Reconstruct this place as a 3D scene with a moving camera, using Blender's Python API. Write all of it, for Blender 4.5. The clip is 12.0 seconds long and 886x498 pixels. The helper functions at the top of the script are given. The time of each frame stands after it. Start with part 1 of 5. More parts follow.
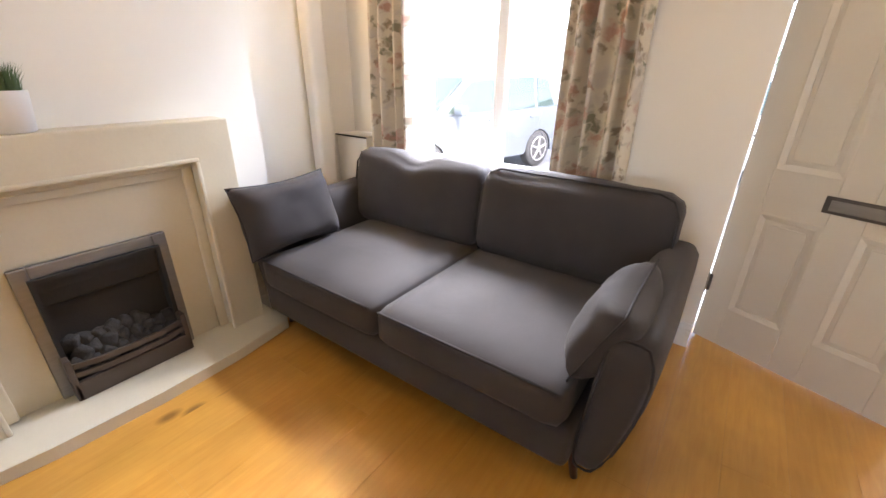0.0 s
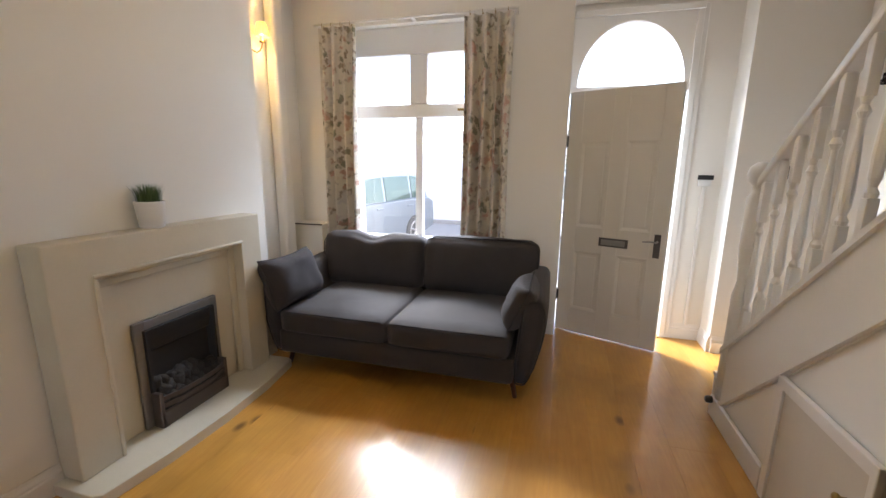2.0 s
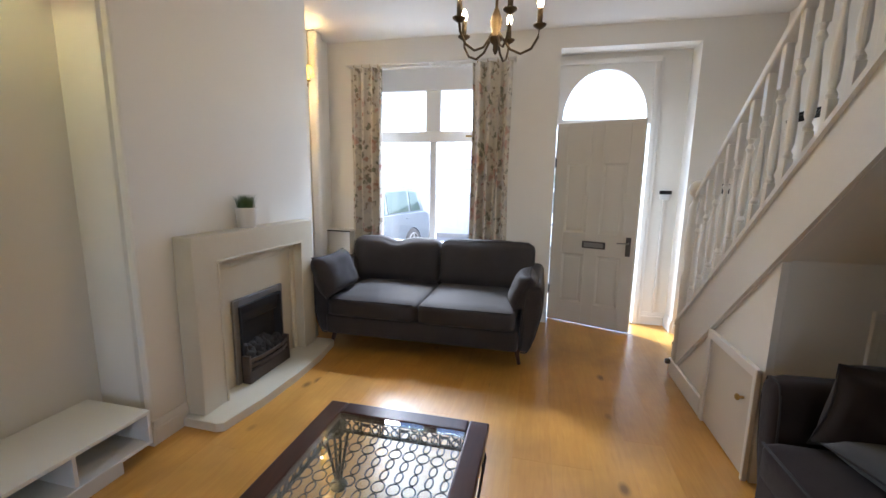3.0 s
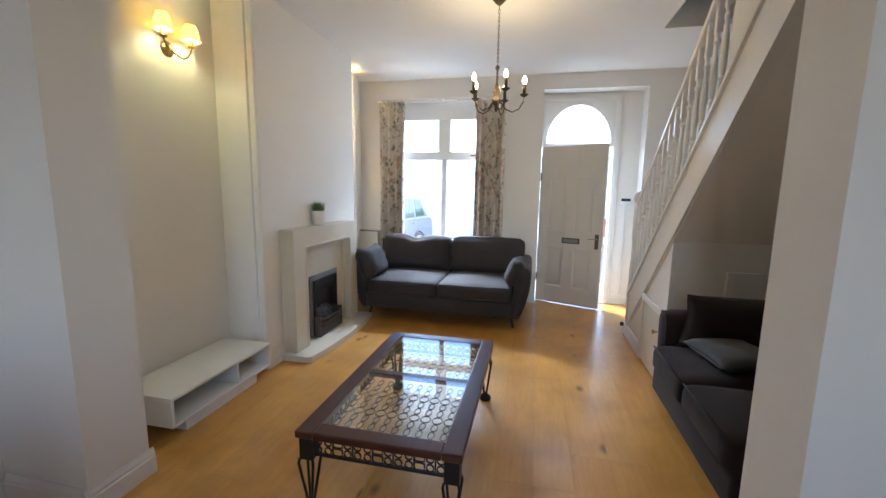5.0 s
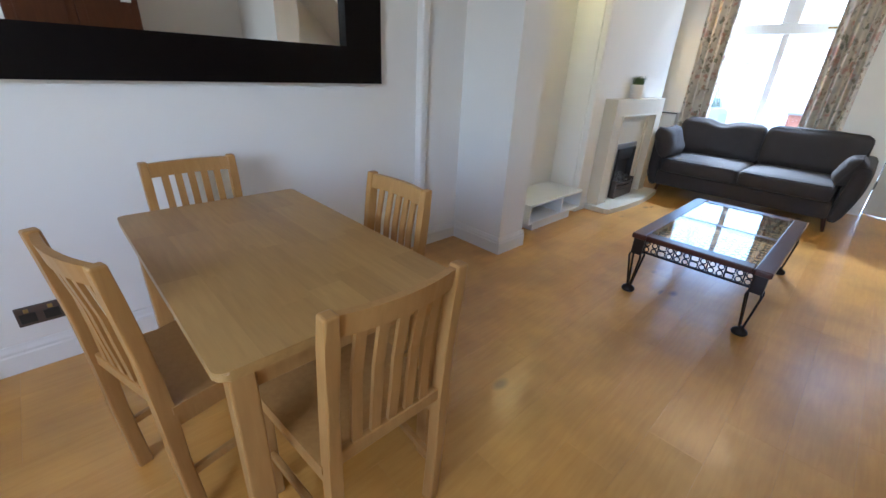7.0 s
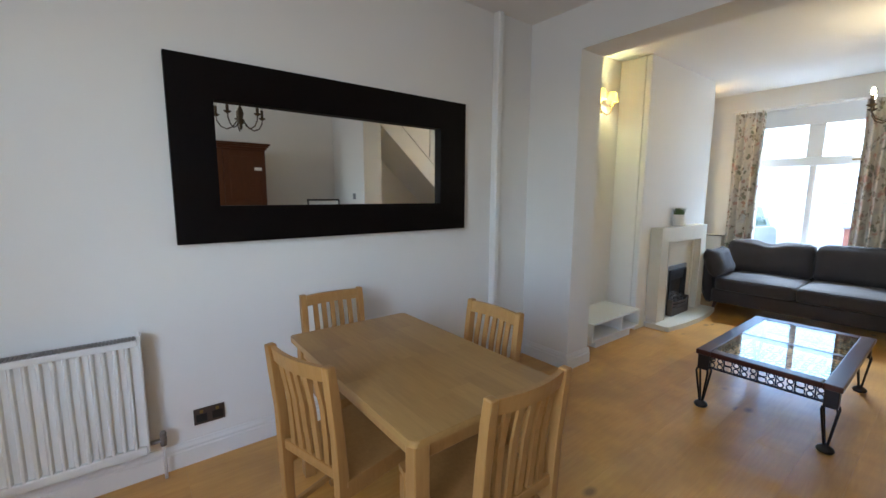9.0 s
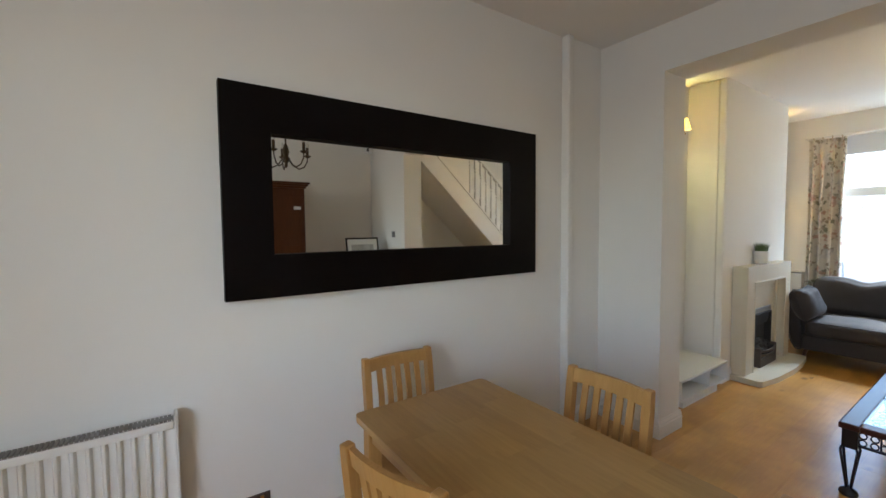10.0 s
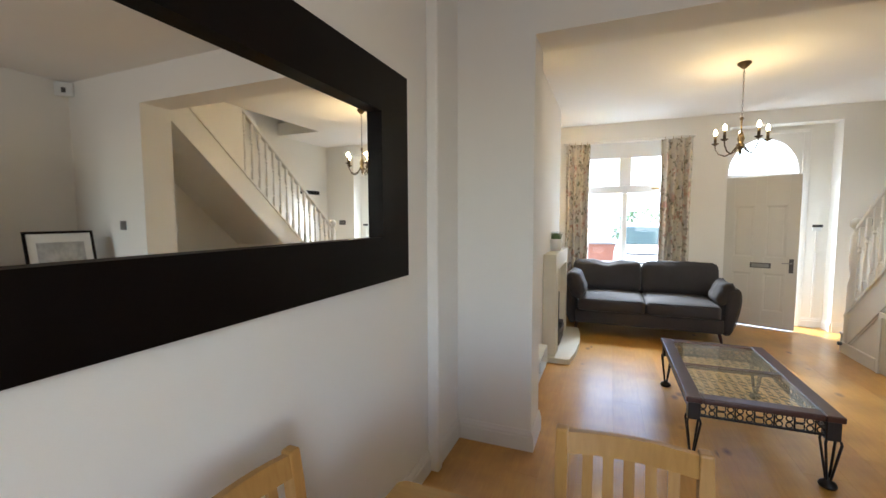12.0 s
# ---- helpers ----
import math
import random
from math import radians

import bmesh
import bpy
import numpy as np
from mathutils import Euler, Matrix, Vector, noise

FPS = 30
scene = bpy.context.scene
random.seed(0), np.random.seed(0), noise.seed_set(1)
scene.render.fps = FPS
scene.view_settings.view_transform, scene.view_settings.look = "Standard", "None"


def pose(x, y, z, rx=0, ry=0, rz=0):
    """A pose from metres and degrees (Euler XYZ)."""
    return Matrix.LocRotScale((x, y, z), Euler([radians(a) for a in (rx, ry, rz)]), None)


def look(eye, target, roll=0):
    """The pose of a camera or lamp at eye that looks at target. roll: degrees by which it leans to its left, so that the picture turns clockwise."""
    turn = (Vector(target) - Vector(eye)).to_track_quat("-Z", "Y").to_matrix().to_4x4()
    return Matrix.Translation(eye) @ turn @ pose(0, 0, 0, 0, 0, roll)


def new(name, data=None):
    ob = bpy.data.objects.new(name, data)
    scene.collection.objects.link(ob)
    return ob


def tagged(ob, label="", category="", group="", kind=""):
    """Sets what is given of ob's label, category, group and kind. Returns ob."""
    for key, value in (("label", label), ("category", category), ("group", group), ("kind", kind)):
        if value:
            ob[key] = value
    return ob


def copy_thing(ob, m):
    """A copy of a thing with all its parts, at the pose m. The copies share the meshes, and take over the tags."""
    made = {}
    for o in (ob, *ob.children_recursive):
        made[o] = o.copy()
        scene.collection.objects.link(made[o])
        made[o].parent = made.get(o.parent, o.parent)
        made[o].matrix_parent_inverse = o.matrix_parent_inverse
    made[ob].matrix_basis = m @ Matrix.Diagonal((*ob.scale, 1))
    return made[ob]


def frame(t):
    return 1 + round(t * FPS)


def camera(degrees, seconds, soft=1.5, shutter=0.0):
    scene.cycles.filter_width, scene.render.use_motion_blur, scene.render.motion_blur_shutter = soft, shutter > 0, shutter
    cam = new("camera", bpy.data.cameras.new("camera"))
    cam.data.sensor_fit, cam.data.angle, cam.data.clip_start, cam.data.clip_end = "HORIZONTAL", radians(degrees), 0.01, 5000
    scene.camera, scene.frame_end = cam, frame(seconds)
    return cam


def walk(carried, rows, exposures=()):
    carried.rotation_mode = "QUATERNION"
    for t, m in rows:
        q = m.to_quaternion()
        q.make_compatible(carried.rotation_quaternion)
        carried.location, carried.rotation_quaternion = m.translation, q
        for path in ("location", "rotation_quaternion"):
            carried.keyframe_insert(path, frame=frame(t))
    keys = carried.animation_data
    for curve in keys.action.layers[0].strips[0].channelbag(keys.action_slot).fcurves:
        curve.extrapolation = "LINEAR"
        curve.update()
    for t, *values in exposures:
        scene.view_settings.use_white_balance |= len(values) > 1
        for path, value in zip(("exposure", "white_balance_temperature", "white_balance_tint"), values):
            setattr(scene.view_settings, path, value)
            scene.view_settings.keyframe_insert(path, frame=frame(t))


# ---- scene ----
cam = camera(95.1, 12.0)
PATH = [
    (0, (2.367, 1.904, 1.306), (1.306, 3.394, 0.497), 0.8),
    (0.5, (2.364, 1.67, 1.356), (1.521, 3.352, 0.678), 0.9),
    (1, (2.281, 1.358, 1.375), (1.622, 3.148, 0.774), 1.5),
    (1.5, (2.347, 1.01, 1.398), (1.792, 2.87, 0.915), 1.1),
    (2, (2.349, 0.642, 1.414), (1.828, 2.531, 1.013), 0.6),
    (2.5, (2.274, 0.254, 1.403), (1.779, 2.158, 1.044), 0.7),
    (4.5, (2.269, -0.95, 1.442), (1.936, 1.005, 1.185), 1.1),
    (5, (2.34, -1.214, 1.435), (1.912, 0.718, 1.147), 0.9),
    (5.5, (2.341, -1.517, 1.433), (1.455, 0.245, 1.099), 1.3),
    (6, (2.226, -1.794, 1.366), (0.962, -0.363, 0.772), 2.3),
    (6.5, (2.214, -2.05, 1.298), (0.924, -0.764, 0.472), 3.0),
    (8.3, (2.407, -2.814, 1.39), (0.985, -1.525, 0.825), 1.9),
    (8.5, (2.414, -2.826, 1.427), (0.944, -1.552, 0.964), 1.2),
    (9, (2.423, -2.785, 1.444), (0.856, -1.571, 1.176), 0.3),
    (9.5, (2.261, -2.782, 1.449), (0.646, -1.614, 1.278), -0.1),
    (10, (1.948, -2.809, 1.489), (0.304, -1.675, 1.386), -0.5),
    (10.5, (1.661, -2.714, 1.468), (0.001, -1.601, 1.41), -0.9),
    (11, (1.37, -2.618, 1.479), (-0.24, -1.434, 1.411), -1.0),
    (11.5, (1.097, -2.590, 1.474), (-0.253, -1.118, 1.368), -1.1),
    (12, (0.934, -2.473, 1.456), (0.181, -0.626, 1.308), -0.2),
]
EXPOSURES = [(0.0, 3.97, 7300, 20), (0.5, 3.77, 7100, 20), (1.0, 3.47, 7350, 17), (1.5, 3.2, 7300, 17), (2.5, 3.13, 6700, 15), (4.5, 3.4, 5850, 11), (5.0, 3.37, 6010, 11), (5.5, 3.3, 5930, 12), (6.0, 3.7, 5850, 10), (6.5, 3.85, 5620, 9), (8.5, 3.65, 5540, 8), (9.0, 3.57, 5750, 6), (9.5, 3.42, 6350, 7), (10.5, 3.47, 6550, 6), (11.0, 3.57, 6750, 7), (11.5, 3.75, 6750, 8), (12.0, 3.7, 6700, 8)]
walk(cam, [(t, look(eye, target, roll)) for t, eye, target, roll in PATH], EXPOSURES)

# ---------- world, sun ----------
SKY = bpy.data.worlds.new("sky")
scene.world = SKY
SKY.use_nodes = True
_n = SKY.node_tree.nodes
_sky = _n.new("ShaderNodeTexSky")
_sky.sky_type = "NISHITA"
_sky.sun_disc = False
_sky.sun_elevation = radians(48)
_sky.sun_rotation = radians(107)
_sky.dust_density = 1.0
_sky.ozone_density = 2.5
SKY.node_tree.links.new(_sky.outputs[0], _n["Background"].inputs[0])
_n["Background"].inputs[1].default_value = 0.15
_sun = new("sun", bpy.data.lights.new("sun", "SUN"))
_sun.data.energy = 0.7
_sun.data.angle = radians(12)
_sun.data.color = (1.0, 0.95, 0.88)
_sun.matrix_world = look((12, -3.6, 13.0), (0, 0, 0))

# added lamps that stand in for sky light, steep through the street window and the fanlight, and flat through the rear
# window
def sky_lamp(at, target, width, height, watts, colour):
    l = bpy.data.lights.new("sky_fill", "AREA")
    l.shape, l.size, l.size_y, l.energy, l.color = "RECTANGLE", width, height, watts, colour
    new("sky_fill", l).matrix_world = look(at, target)


sky_lamp((1.15, 5.5, 4.0), (1.15, 3.4, 0.7), 1.8, 1.4, 115, (0.74, 0.86, 1.0))
sky_lamp((-1.3, 7.6, 4.6), (1.15, 4.2, 1.8), 1.6, 1.2, 105, (0.80, 0.89, 1.0))
sky_lamp((2.45, -4.18, 1.72), (2.45, 0.0, 1.5), 1.4, 1.45, 1.95, (0.95, 0.97, 1.0))

# ---------- materials ----------
def nodes_of(name):
    m = bpy.data.materials.new(name)
    m.use_nodes = True
    t = m.node_tree
    return m, t.nodes, t.links, t.nodes["Principled BSDF"]


def surf(name, a, b=None, rough=0.5, metal=0.0, scale=6.0, fine=90.0, bump=0.05, coat=0.0, spec=0.5, stretch=(1, 1, 1), rand=0.0, sheen=0.0):
    """A painted, woven or wooden surface: two-scale variation between colours a and b, with a fine bump."""
    m, n, l, p = nodes_of(name)
    b = b or tuple(c * 0.9 for c in a)
    tc, mp = n.new("ShaderNodeTexCoord"), n.new("ShaderNodeMapping")
    mp.inputs["Scale"].default_value = stretch
    l.new(tc.outputs["Object"], mp.inputs["Vector"])
    n1, n2 = n.new("ShaderNodeTexNoise"), n.new("ShaderNodeTexNoise")
    n1.inputs["Scale"].default_value, n2.inputs["Scale"].default_value = scale, fine
    n1.inputs["Detail"].default_value = 4
    for t in (n1, n2):
        l.new(mp.outputs[0], t.inputs["Vector"])
    ramp = n.new("ShaderNodeMix")
    ramp.data_type = "RGBA"
    ramp.inputs[6].default_value, ramp.inputs[7].default_value = (*a, 1), (*b, 1)
    add = n.new("ShaderNodeMath")
    add.operation = "MULTIPLY_ADD"
    l.new(n2.outputs[0], add.inputs[0])
    add.inputs[1].default_value = 0.45
    off = n.new("ShaderNodeMath")
    off.operation = "MULTIPLY_ADD"
    l.new(n1.outputs[0], off.inputs[0])
    off.inputs[1].default_value, off.inputs[2].default_value = 1.3, -0.38
    l.new(off.outputs[0], add.inputs[2])
    last = add
    if rand:
        oi, rn = n.new("ShaderNodeObjectInfo"), n.new("ShaderNodeMath")
        rn.operation = "MULTIPLY_ADD"
        l.new(oi.outputs["Random"], rn.inputs[0])
        rn.inputs[1].default_value = rand
        l.new(add.outputs[0], rn.inputs[2])
        last = rn
    l.new(last.outputs[0], ramp.inputs[0])
    l.new(ramp.outputs[2], p.inputs["Base Color"])
    p.inputs["Roughness"].default_value, p.inputs["Metallic"].default_value = rough, metal
    p.inputs["Coat Weight"].default_value, p.inputs["Specular IOR Level"].default_value = coat, spec
    p.inputs["Sheen Weight"].default_value = sheen
    if bump:
        bp = n.new("ShaderNodeBump")
        bp.inputs["Strength"].default_value, bp.inputs["Distance"].default_value = bump, 0.01
        l.new(n2.outputs[0], bp.inputs["Height"])
        l.new(bp.outputs[0], p.inputs["Normal"])
    return m


def wood(name, a, b, rough=0.35, rand=0.5, along=(9, 1.2, 9), coat=0.0, bump=0.03, knots=False, spec=0.5, mottle=0.0):
    """Wood with grain along local y, each piece in its own tone."""
    m, n, l, p = nodes_of(name)
    tc, mp, oi = n.new("ShaderNodeTexCoord"), n.new("ShaderNodeMapping"), n.new("ShaderNodeObjectInfo")
    mp.inputs["Scale"].default_value = along
    sh = n.new("ShaderNodeVectorMath")
    sh.operation = "MULTIPLY_ADD"
    l.new(oi.outputs["Random"], sh.inputs[0])
    sh.inputs[1].default_value = (7.3, 13.7, 5.1)
    l.new(tc.outputs["Object"], sh.inputs[2])
    l.new(sh.outputs[0], mp.inputs["Vector"])
    g, w = n.new("ShaderNodeTexNoise"), n.new("ShaderNodeTexNoise")
    g.inputs["Scale"].default_value, g.inputs["Detail"].default_value, g.inputs["Distortion"].default_value = 4.0, 6, 0.6
    w.inputs["Scale"].default_value = 1.1
    l.new(mp.outputs[0], g.inputs["Vector"])
    l.new(tc.outputs["Object"], w.inputs["Vector"])
    mx = n.new("ShaderNodeMix")
    mx.data_type = "RGBA"
    mx.inputs[6].default_value, mx.inputs[7].default_value = (*a, 1), (*b, 1)
    ad, ad2 = n.new("ShaderNodeMath"), n.new("ShaderNodeMath")
    ad.operation = ad2.operation = "MULTIPLY_ADD"
    l.new(oi.outputs["Random"], ad.inputs[0])
    ad.inputs[1].default_value = rand
    l.new(g.outputs[0], ad.inputs[2])
    l.new(w.outputs[0], ad2.inputs[0])
    ad2.inputs[1].default_value = 0.25
    sb = n.new("ShaderNodeMath")
    sb.operation = "SUBTRACT"
    l.new(ad.outputs[0], sb.inputs[0])
    sb.inputs[1].default_value = rand / 2 + 0.12
    l.new(sb.outputs[0], ad2.inputs[2])
    l.new(ad2.outputs[0], mx.inputs[0])
    if knots:
        vm, vo, lt, dk = n.new("ShaderNodeMapping"), n.new("ShaderNodeTexVoronoi"), n.new("ShaderNodeMapRange"), n.new("ShaderNodeMix")
        vm.inputs["Scale"].default_value = (3.0, 1.7, 0)
        l.new(sh.outputs[0], vm.inputs[0])
        l.new(vm.outputs[0], vo.inputs["Vector"])
        vo.inputs["Scale"].default_value = 1.0
        l.new(vo.outputs["Distance"], lt.inputs[0])
        lt.inputs[1].default_value, lt.inputs[2].default_value, lt.inputs[3].default_value, lt.inputs[4].default_value = 0.035, 0.10, 0.75, 0.0
        dk.data_type = "RGBA"
        l.new(lt.outputs[0], dk.inputs[0])
        l.new(mx.outputs[2], dk.inputs[6])
        dk.inputs[7].default_value = (0.12, 0.05, 0.015, 1)
        l.new(dk.outputs[2], p.inputs["Base Color"])
    else:
        l.new(mx.outputs[2], p.inputs["Base Color"])
    if mottle:
        # broad cloudy wear and staining that runs on from board to board
        col = p.inputs["Base Color"].links[0].from_socket
        ge, c1, c2, sm, mr, tone = n.new("ShaderNodeNewGeometry"), n.new("ShaderNodeTexNoise"), n.new("ShaderNodeTexNoise"), n.new("ShaderNodeMath"), n.new("ShaderNodeMapRange"), n.new("ShaderNodeMix")
        for q, sc in ((c1, 1.7), (c2, 7.0)):
            q.inputs["Scale"].default_value, q.inputs["Detail"].default_value = sc, 3
            l.new(ge.outputs["Position"], q.inputs["Vector"])
        sm.operation = "MULTIPLY_ADD"
        l.new(c2.outputs[0], sm.inputs[0])
        sm.inputs[1].default_value = 0.2
        l.new(c1.outputs[0], sm.inputs[2])
        l.new(sm.outputs[0], mr.inputs[0])
        mr.inputs[1].default_value, mr.inputs[2].default_value, mr.inputs[3].default_value, mr.inputs[4].default_value = 0.50, 0.78, 1.0, 1.0 - mottle
        tone.data_type, tone.blend_type = "RGBA", "MULTIPLY"
        tone.inputs[0].default_value = 1.0
        l.new(col, tone.inputs[6])
        l.new(mr.outputs[0], tone.inputs[7])
        l.new(tone.outputs[2], p.inputs["Base Color"])
    rr = n.new("ShaderNodeMath")
    rr.operation = "MULTIPLY_ADD"
    l.new(w.outputs[0], rr.inputs[0])
    rr.inputs[1].default_value, rr.inputs[2].default_value = 0.06, rough - 0.03
    l.new(rr.outputs[0], p.inputs["Roughness"])
    p.inputs["Coat Weight"].default_value = coat
    p.inputs["Coat Roughness"].default_value = 0.21
    p.inputs["Specular IOR Level"].default_value = spec
    bp = n.new("ShaderNodeBump")
    bp.inputs["Strength"].default_value, bp.inputs["Distance"].default_value = bump, 0.004
    l.new(g.outputs[0], bp.inputs["Height"])
    l.new(bp.outputs[0], p.inputs["Normal"])
    return m


def glow(name, colour, strength):
    m, n, l, p = nodes_of(name)
    p.inputs["Base Color"].default_value = (*colour, 1)
    p.inputs["Emission Color"].default_value = (*colour, 1)
    p.inputs["Emission Strength"].default_value = strength
    return m


def clear(name, tint=(1, 1, 1), rough=0.0, f0=0.04):
    """A thin pane: clear, with the gloss of glass."""
    m, n, l, p = nodes_of(name)
    n.remove(p)
    tr, gl, fr, mx = n.new("ShaderNodeBsdfTransparent"), n.new("ShaderNodeBsdfGlossy"), n.new("ShaderNodeLayerWeight"), n.new("ShaderNodeMixShader")
    po, ma = n.new("ShaderNodeMath"), n.new("ShaderNodeMath")
    po.operation, ma.operation = "POWER", "MULTIPLY_ADD"
    po.inputs[1].default_value, ma.inputs[1].default_value, ma.inputs[2].default_value = 5.0, 1 - f0, f0
    tr.inputs[0].default_value = (*tint, 1)
    gl.inputs["Roughness"].default_value = rough
    l.new(fr.outputs["Facing"], po.inputs[0])
    l.new(po.outputs[0], ma.inputs[0])
    l.new(ma.outputs[0], mx.inputs[0])
    l.new(tr.outputs[0], mx.inputs[1])
    l.new(gl.outputs[0], mx.inputs[2])
    l.new(mx.outputs[0], n["Material Output"].inputs[0])
    return m


def floral(name):
    """Cream cloth printed with sprays of pink blooms and green and brown leaves, laid out on the cloth's own UVs (metres)."""
    m, n, l, p = nodes_of(name)
    uv = n.new("ShaderNodeUVMap")
    wob = n.new("ShaderNodeTexNoise")
    wob.inputs["Scale"].default_value = 24.0
    wob.inputs["Detail"].default_value = 4.0
    l.new(uv.outputs[0], wob.inputs["Vector"])
    vm = n.new("ShaderNodeVectorMath")
    vm.operation = "MULTIPLY_ADD"
    l.new(wob.outputs["Color"], vm.inputs[0])
    vm.inputs[1].default_value = (0.085, 0.085, 0)
    l.new(uv.outputs[0], vm.inputs[2])
    base = (0.66, 0.61, 0.52, 1)
    prev = None
    spray = n.new("ShaderNodeTexNoise")
    spray.inputs["Scale"].default_value = 5.5
    l.new(uv.outputs[0], spray.inputs["Vector"])
    for scale, lo, colour, gate, shift in ((15, 0.42, (0.20, 0.20, 0.14), 0.52, 0.0), (19, 0.38, (0.28, 0.22, 0.16), 0.53, 3.1), (9, 0.40, (0.56, 0.52, 0.48), 0.50, 5.3), (8, 0.36, (0.52, 0.32, 0.26), 0.54, 7.7), (13, 0.30, (0.42, 0.24, 0.18), 0.57, 7.9)):
        mp = n.new("ShaderNodeMapping")
        mp.inputs["Location"].default_value = (shift, shift * 0.7, 0)
        l.new(vm.outputs[0], mp.inputs[0])
        v = n.new("ShaderNodeTexVoronoi")
        v.inputs["Scale"].default_value = scale
        l.new(mp.outputs[0], v.inputs["Vector"])
        lt, gt, mu = n.new("ShaderNodeMapRange"), n.new("ShaderNodeMapRange"), n.new("ShaderNodeMath")
        mu.operation = "MULTIPLY"
        l.new(v.outputs["Distance"], lt.inputs[0])
        lt.inputs[1].default_value, lt.inputs[2].default_value, lt.inputs[3].default_value, lt.inputs[4].default_value = lo - 0.10, lo + 0.12, 0.95, 0.0
        sp = n.new("ShaderNodeTexNoise")
        sp.inputs["Scale"].default_value = 6.0
        l.new(mp.outputs[0], sp.inputs["Vector"])
        l.new(sp.outputs[0], gt.inputs[0])
        gt.inputs[1].default_value, gt.inputs[2].default_value = gate - 0.025, gate + 0.03
        l.new(lt.outputs[0], mu.inputs[0])
        l.new(gt.outputs[0], mu.inputs[1])
        mx = n.new("ShaderNodeMix")
        mx.data_type = "RGBA"
        l.new(mu.outputs[0], mx.inputs[0])
        if prev is None:
            mx.inputs[6].default_value = base
        else:
            l.new(prev.outputs[2], mx.inputs[6])
        mx.inputs[7].default_value = (*colour, 1)
        prev = mx
    l.new(prev.outputs[2], p.inputs["Base Color"])
    p.inputs["Roughness"].default_value = 0.9
    p.inputs["Sheen Weight"].default_value = 0.2
    weave = n.new("ShaderNodeTexNoise")
    weave.inputs["Scale"].default_value = 900
    l.new(uv.outputs[0], weave.inputs["Vector"])
    bp = n.new("ShaderNodeBump")
    bp.inputs["Strength"].default_value = 0.08
    l.new(weave.outputs[0], bp.inputs["Height"])
    l.new(bp.outputs[0], p.inputs["Normal"])
    return m


WALL = surf("wall_paint", (0.85, 0.825, 0.775), (0.81, 0.785, 0.735), 0.75, scale=1.5, fine=260, bump=0.04)
CEIL = surf("ceiling_paint", (0.86, 0.84, 0.81), (0.83, 0.81, 0.78), 0.85, scale=1.2, fine=120, bump=0.05)
GLOSS = surf("gloss_white_paint", (0.82, 0.80, 0.77), (0.77, 0.75, 0.71), 0.32, scale=3, fine=60, bump=0.02)
# white toned down in the paint to carry the backlit front door's shade
DOORW = surf("shade_toned_door_white", (0.67, 0.63, 0.56), (0.62, 0.58, 0.51), 0.38, scale=3, fine=80, bump=0.03)
UPVC = surf("white_window_plastic", (0.84, 0.85, 0.86), (0.8, 0.81, 0.83), 0.3, scale=2, fine=40, bump=0.0)
FLOORW = wood("honey_laminate", (0.55, 0.252, 0.044), (0.72, 0.385, 0.088), 0.32, 0.30, (14, 1.3, 14), coat=0.5, bump=0.015, knots=True, mottle=0.28)
PINE = wood("golden_pine", (0.34, 0.163, 0.045), (0.48, 0.262, 0.083), 0.36, 0.3, (16, 16, 1.6))
BLOCK = wood("table_beech", (0.32, 0.164, 0.044), (0.46, 0.265, 0.083), 0.36, 0.6, (1.6, 16, 16), coat=0.15)
MAHOG = wood("dark_mahogany", (0.040, 0.011, 0.008), (0.085, 0.024, 0.014), 0.34, 0.2, (12, 1.5, 12), coat=0.15, spec=0.35)
WARD = wood("brown_wardrobe_wood", (0.048, 0.014, 0.004), (0.095, 0.030, 0.009), 0.45, 0.3, (9, 9, 1.2), spec=0.25)
LEGW = surf("dark_leg_wood", (0.055, 0.016, 0.010), (0.09, 0.03, 0.016), 0.35, scale=20, fine=200, bump=0.02)
STONE = surf("cream_surround", (0.68, 0.62, 0.49), (0.60, 0.54, 0.42), 0.5, scale=4, fine=70, bump=0.03)
HEARTH = surf("cream_hearth_stone", (0.70, 0.66, 0.55), (0.62, 0.58, 0.48), 0.4, scale=4, fine=60, bump=0.03)
CLOTH = surf("charcoal_weave", (0.030, 0.026, 0.028), (0.049, 0.043, 0.046), 0.72, scale=5, fine=500, bump=0.3, sheen=0.12, spec=0.3)
CLOTH2 = surf("dark_brown_weave", (0.022, 0.016, 0.016), (0.034, 0.026, 0.026), 0.95, scale=5, fine=700, bump=0.25, sheen=0.08, spec=0.25)
PILLOW = surf("slate_cushion_cloth", (0.055, 0.058, 0.062), (0.075, 0.08, 0.085), 0.9, scale=6, fine=600, bump=0.2, sheen=0.3)
PIPING = surf("dark_piping", (0.025, 0.023, 0.027), (0.035, 0.033, 0.037), 0.8, scale=9, fine=300, bump=0.05)
BRONZE = surf("aged_bronze", (0.075, 0.056, 0.038), (0.12, 0.088, 0.055), 0.42, 0.9, scale=20, fine=200, bump=0.03)
BRASS = surf("brass", (0.40, 0.28, 0.11), (0.33, 0.22, 0.08), 0.3, 1.0, scale=20, fine=200, bump=0.02)
STEEL = surf("brushed_steel", (0.30, 0.29, 0.28), (0.24, 0.23, 0.225), 0.45, 0.6, scale=10, fine=260, bump=0.03, stretch=(1, 1, 8))
PEWTER = surf("dark_pewter", (0.12, 0.11, 0.108), (0.085, 0.078, 0.075), 0.5, 0.5, scale=15, fine=200, bump=0.03)
FRETM = surf("brown_grey_fret", (0.12, 0.094, 0.08), (0.09, 0.07, 0.06), 0.5, 0.4, scale=15, fine=200, bump=0.03)
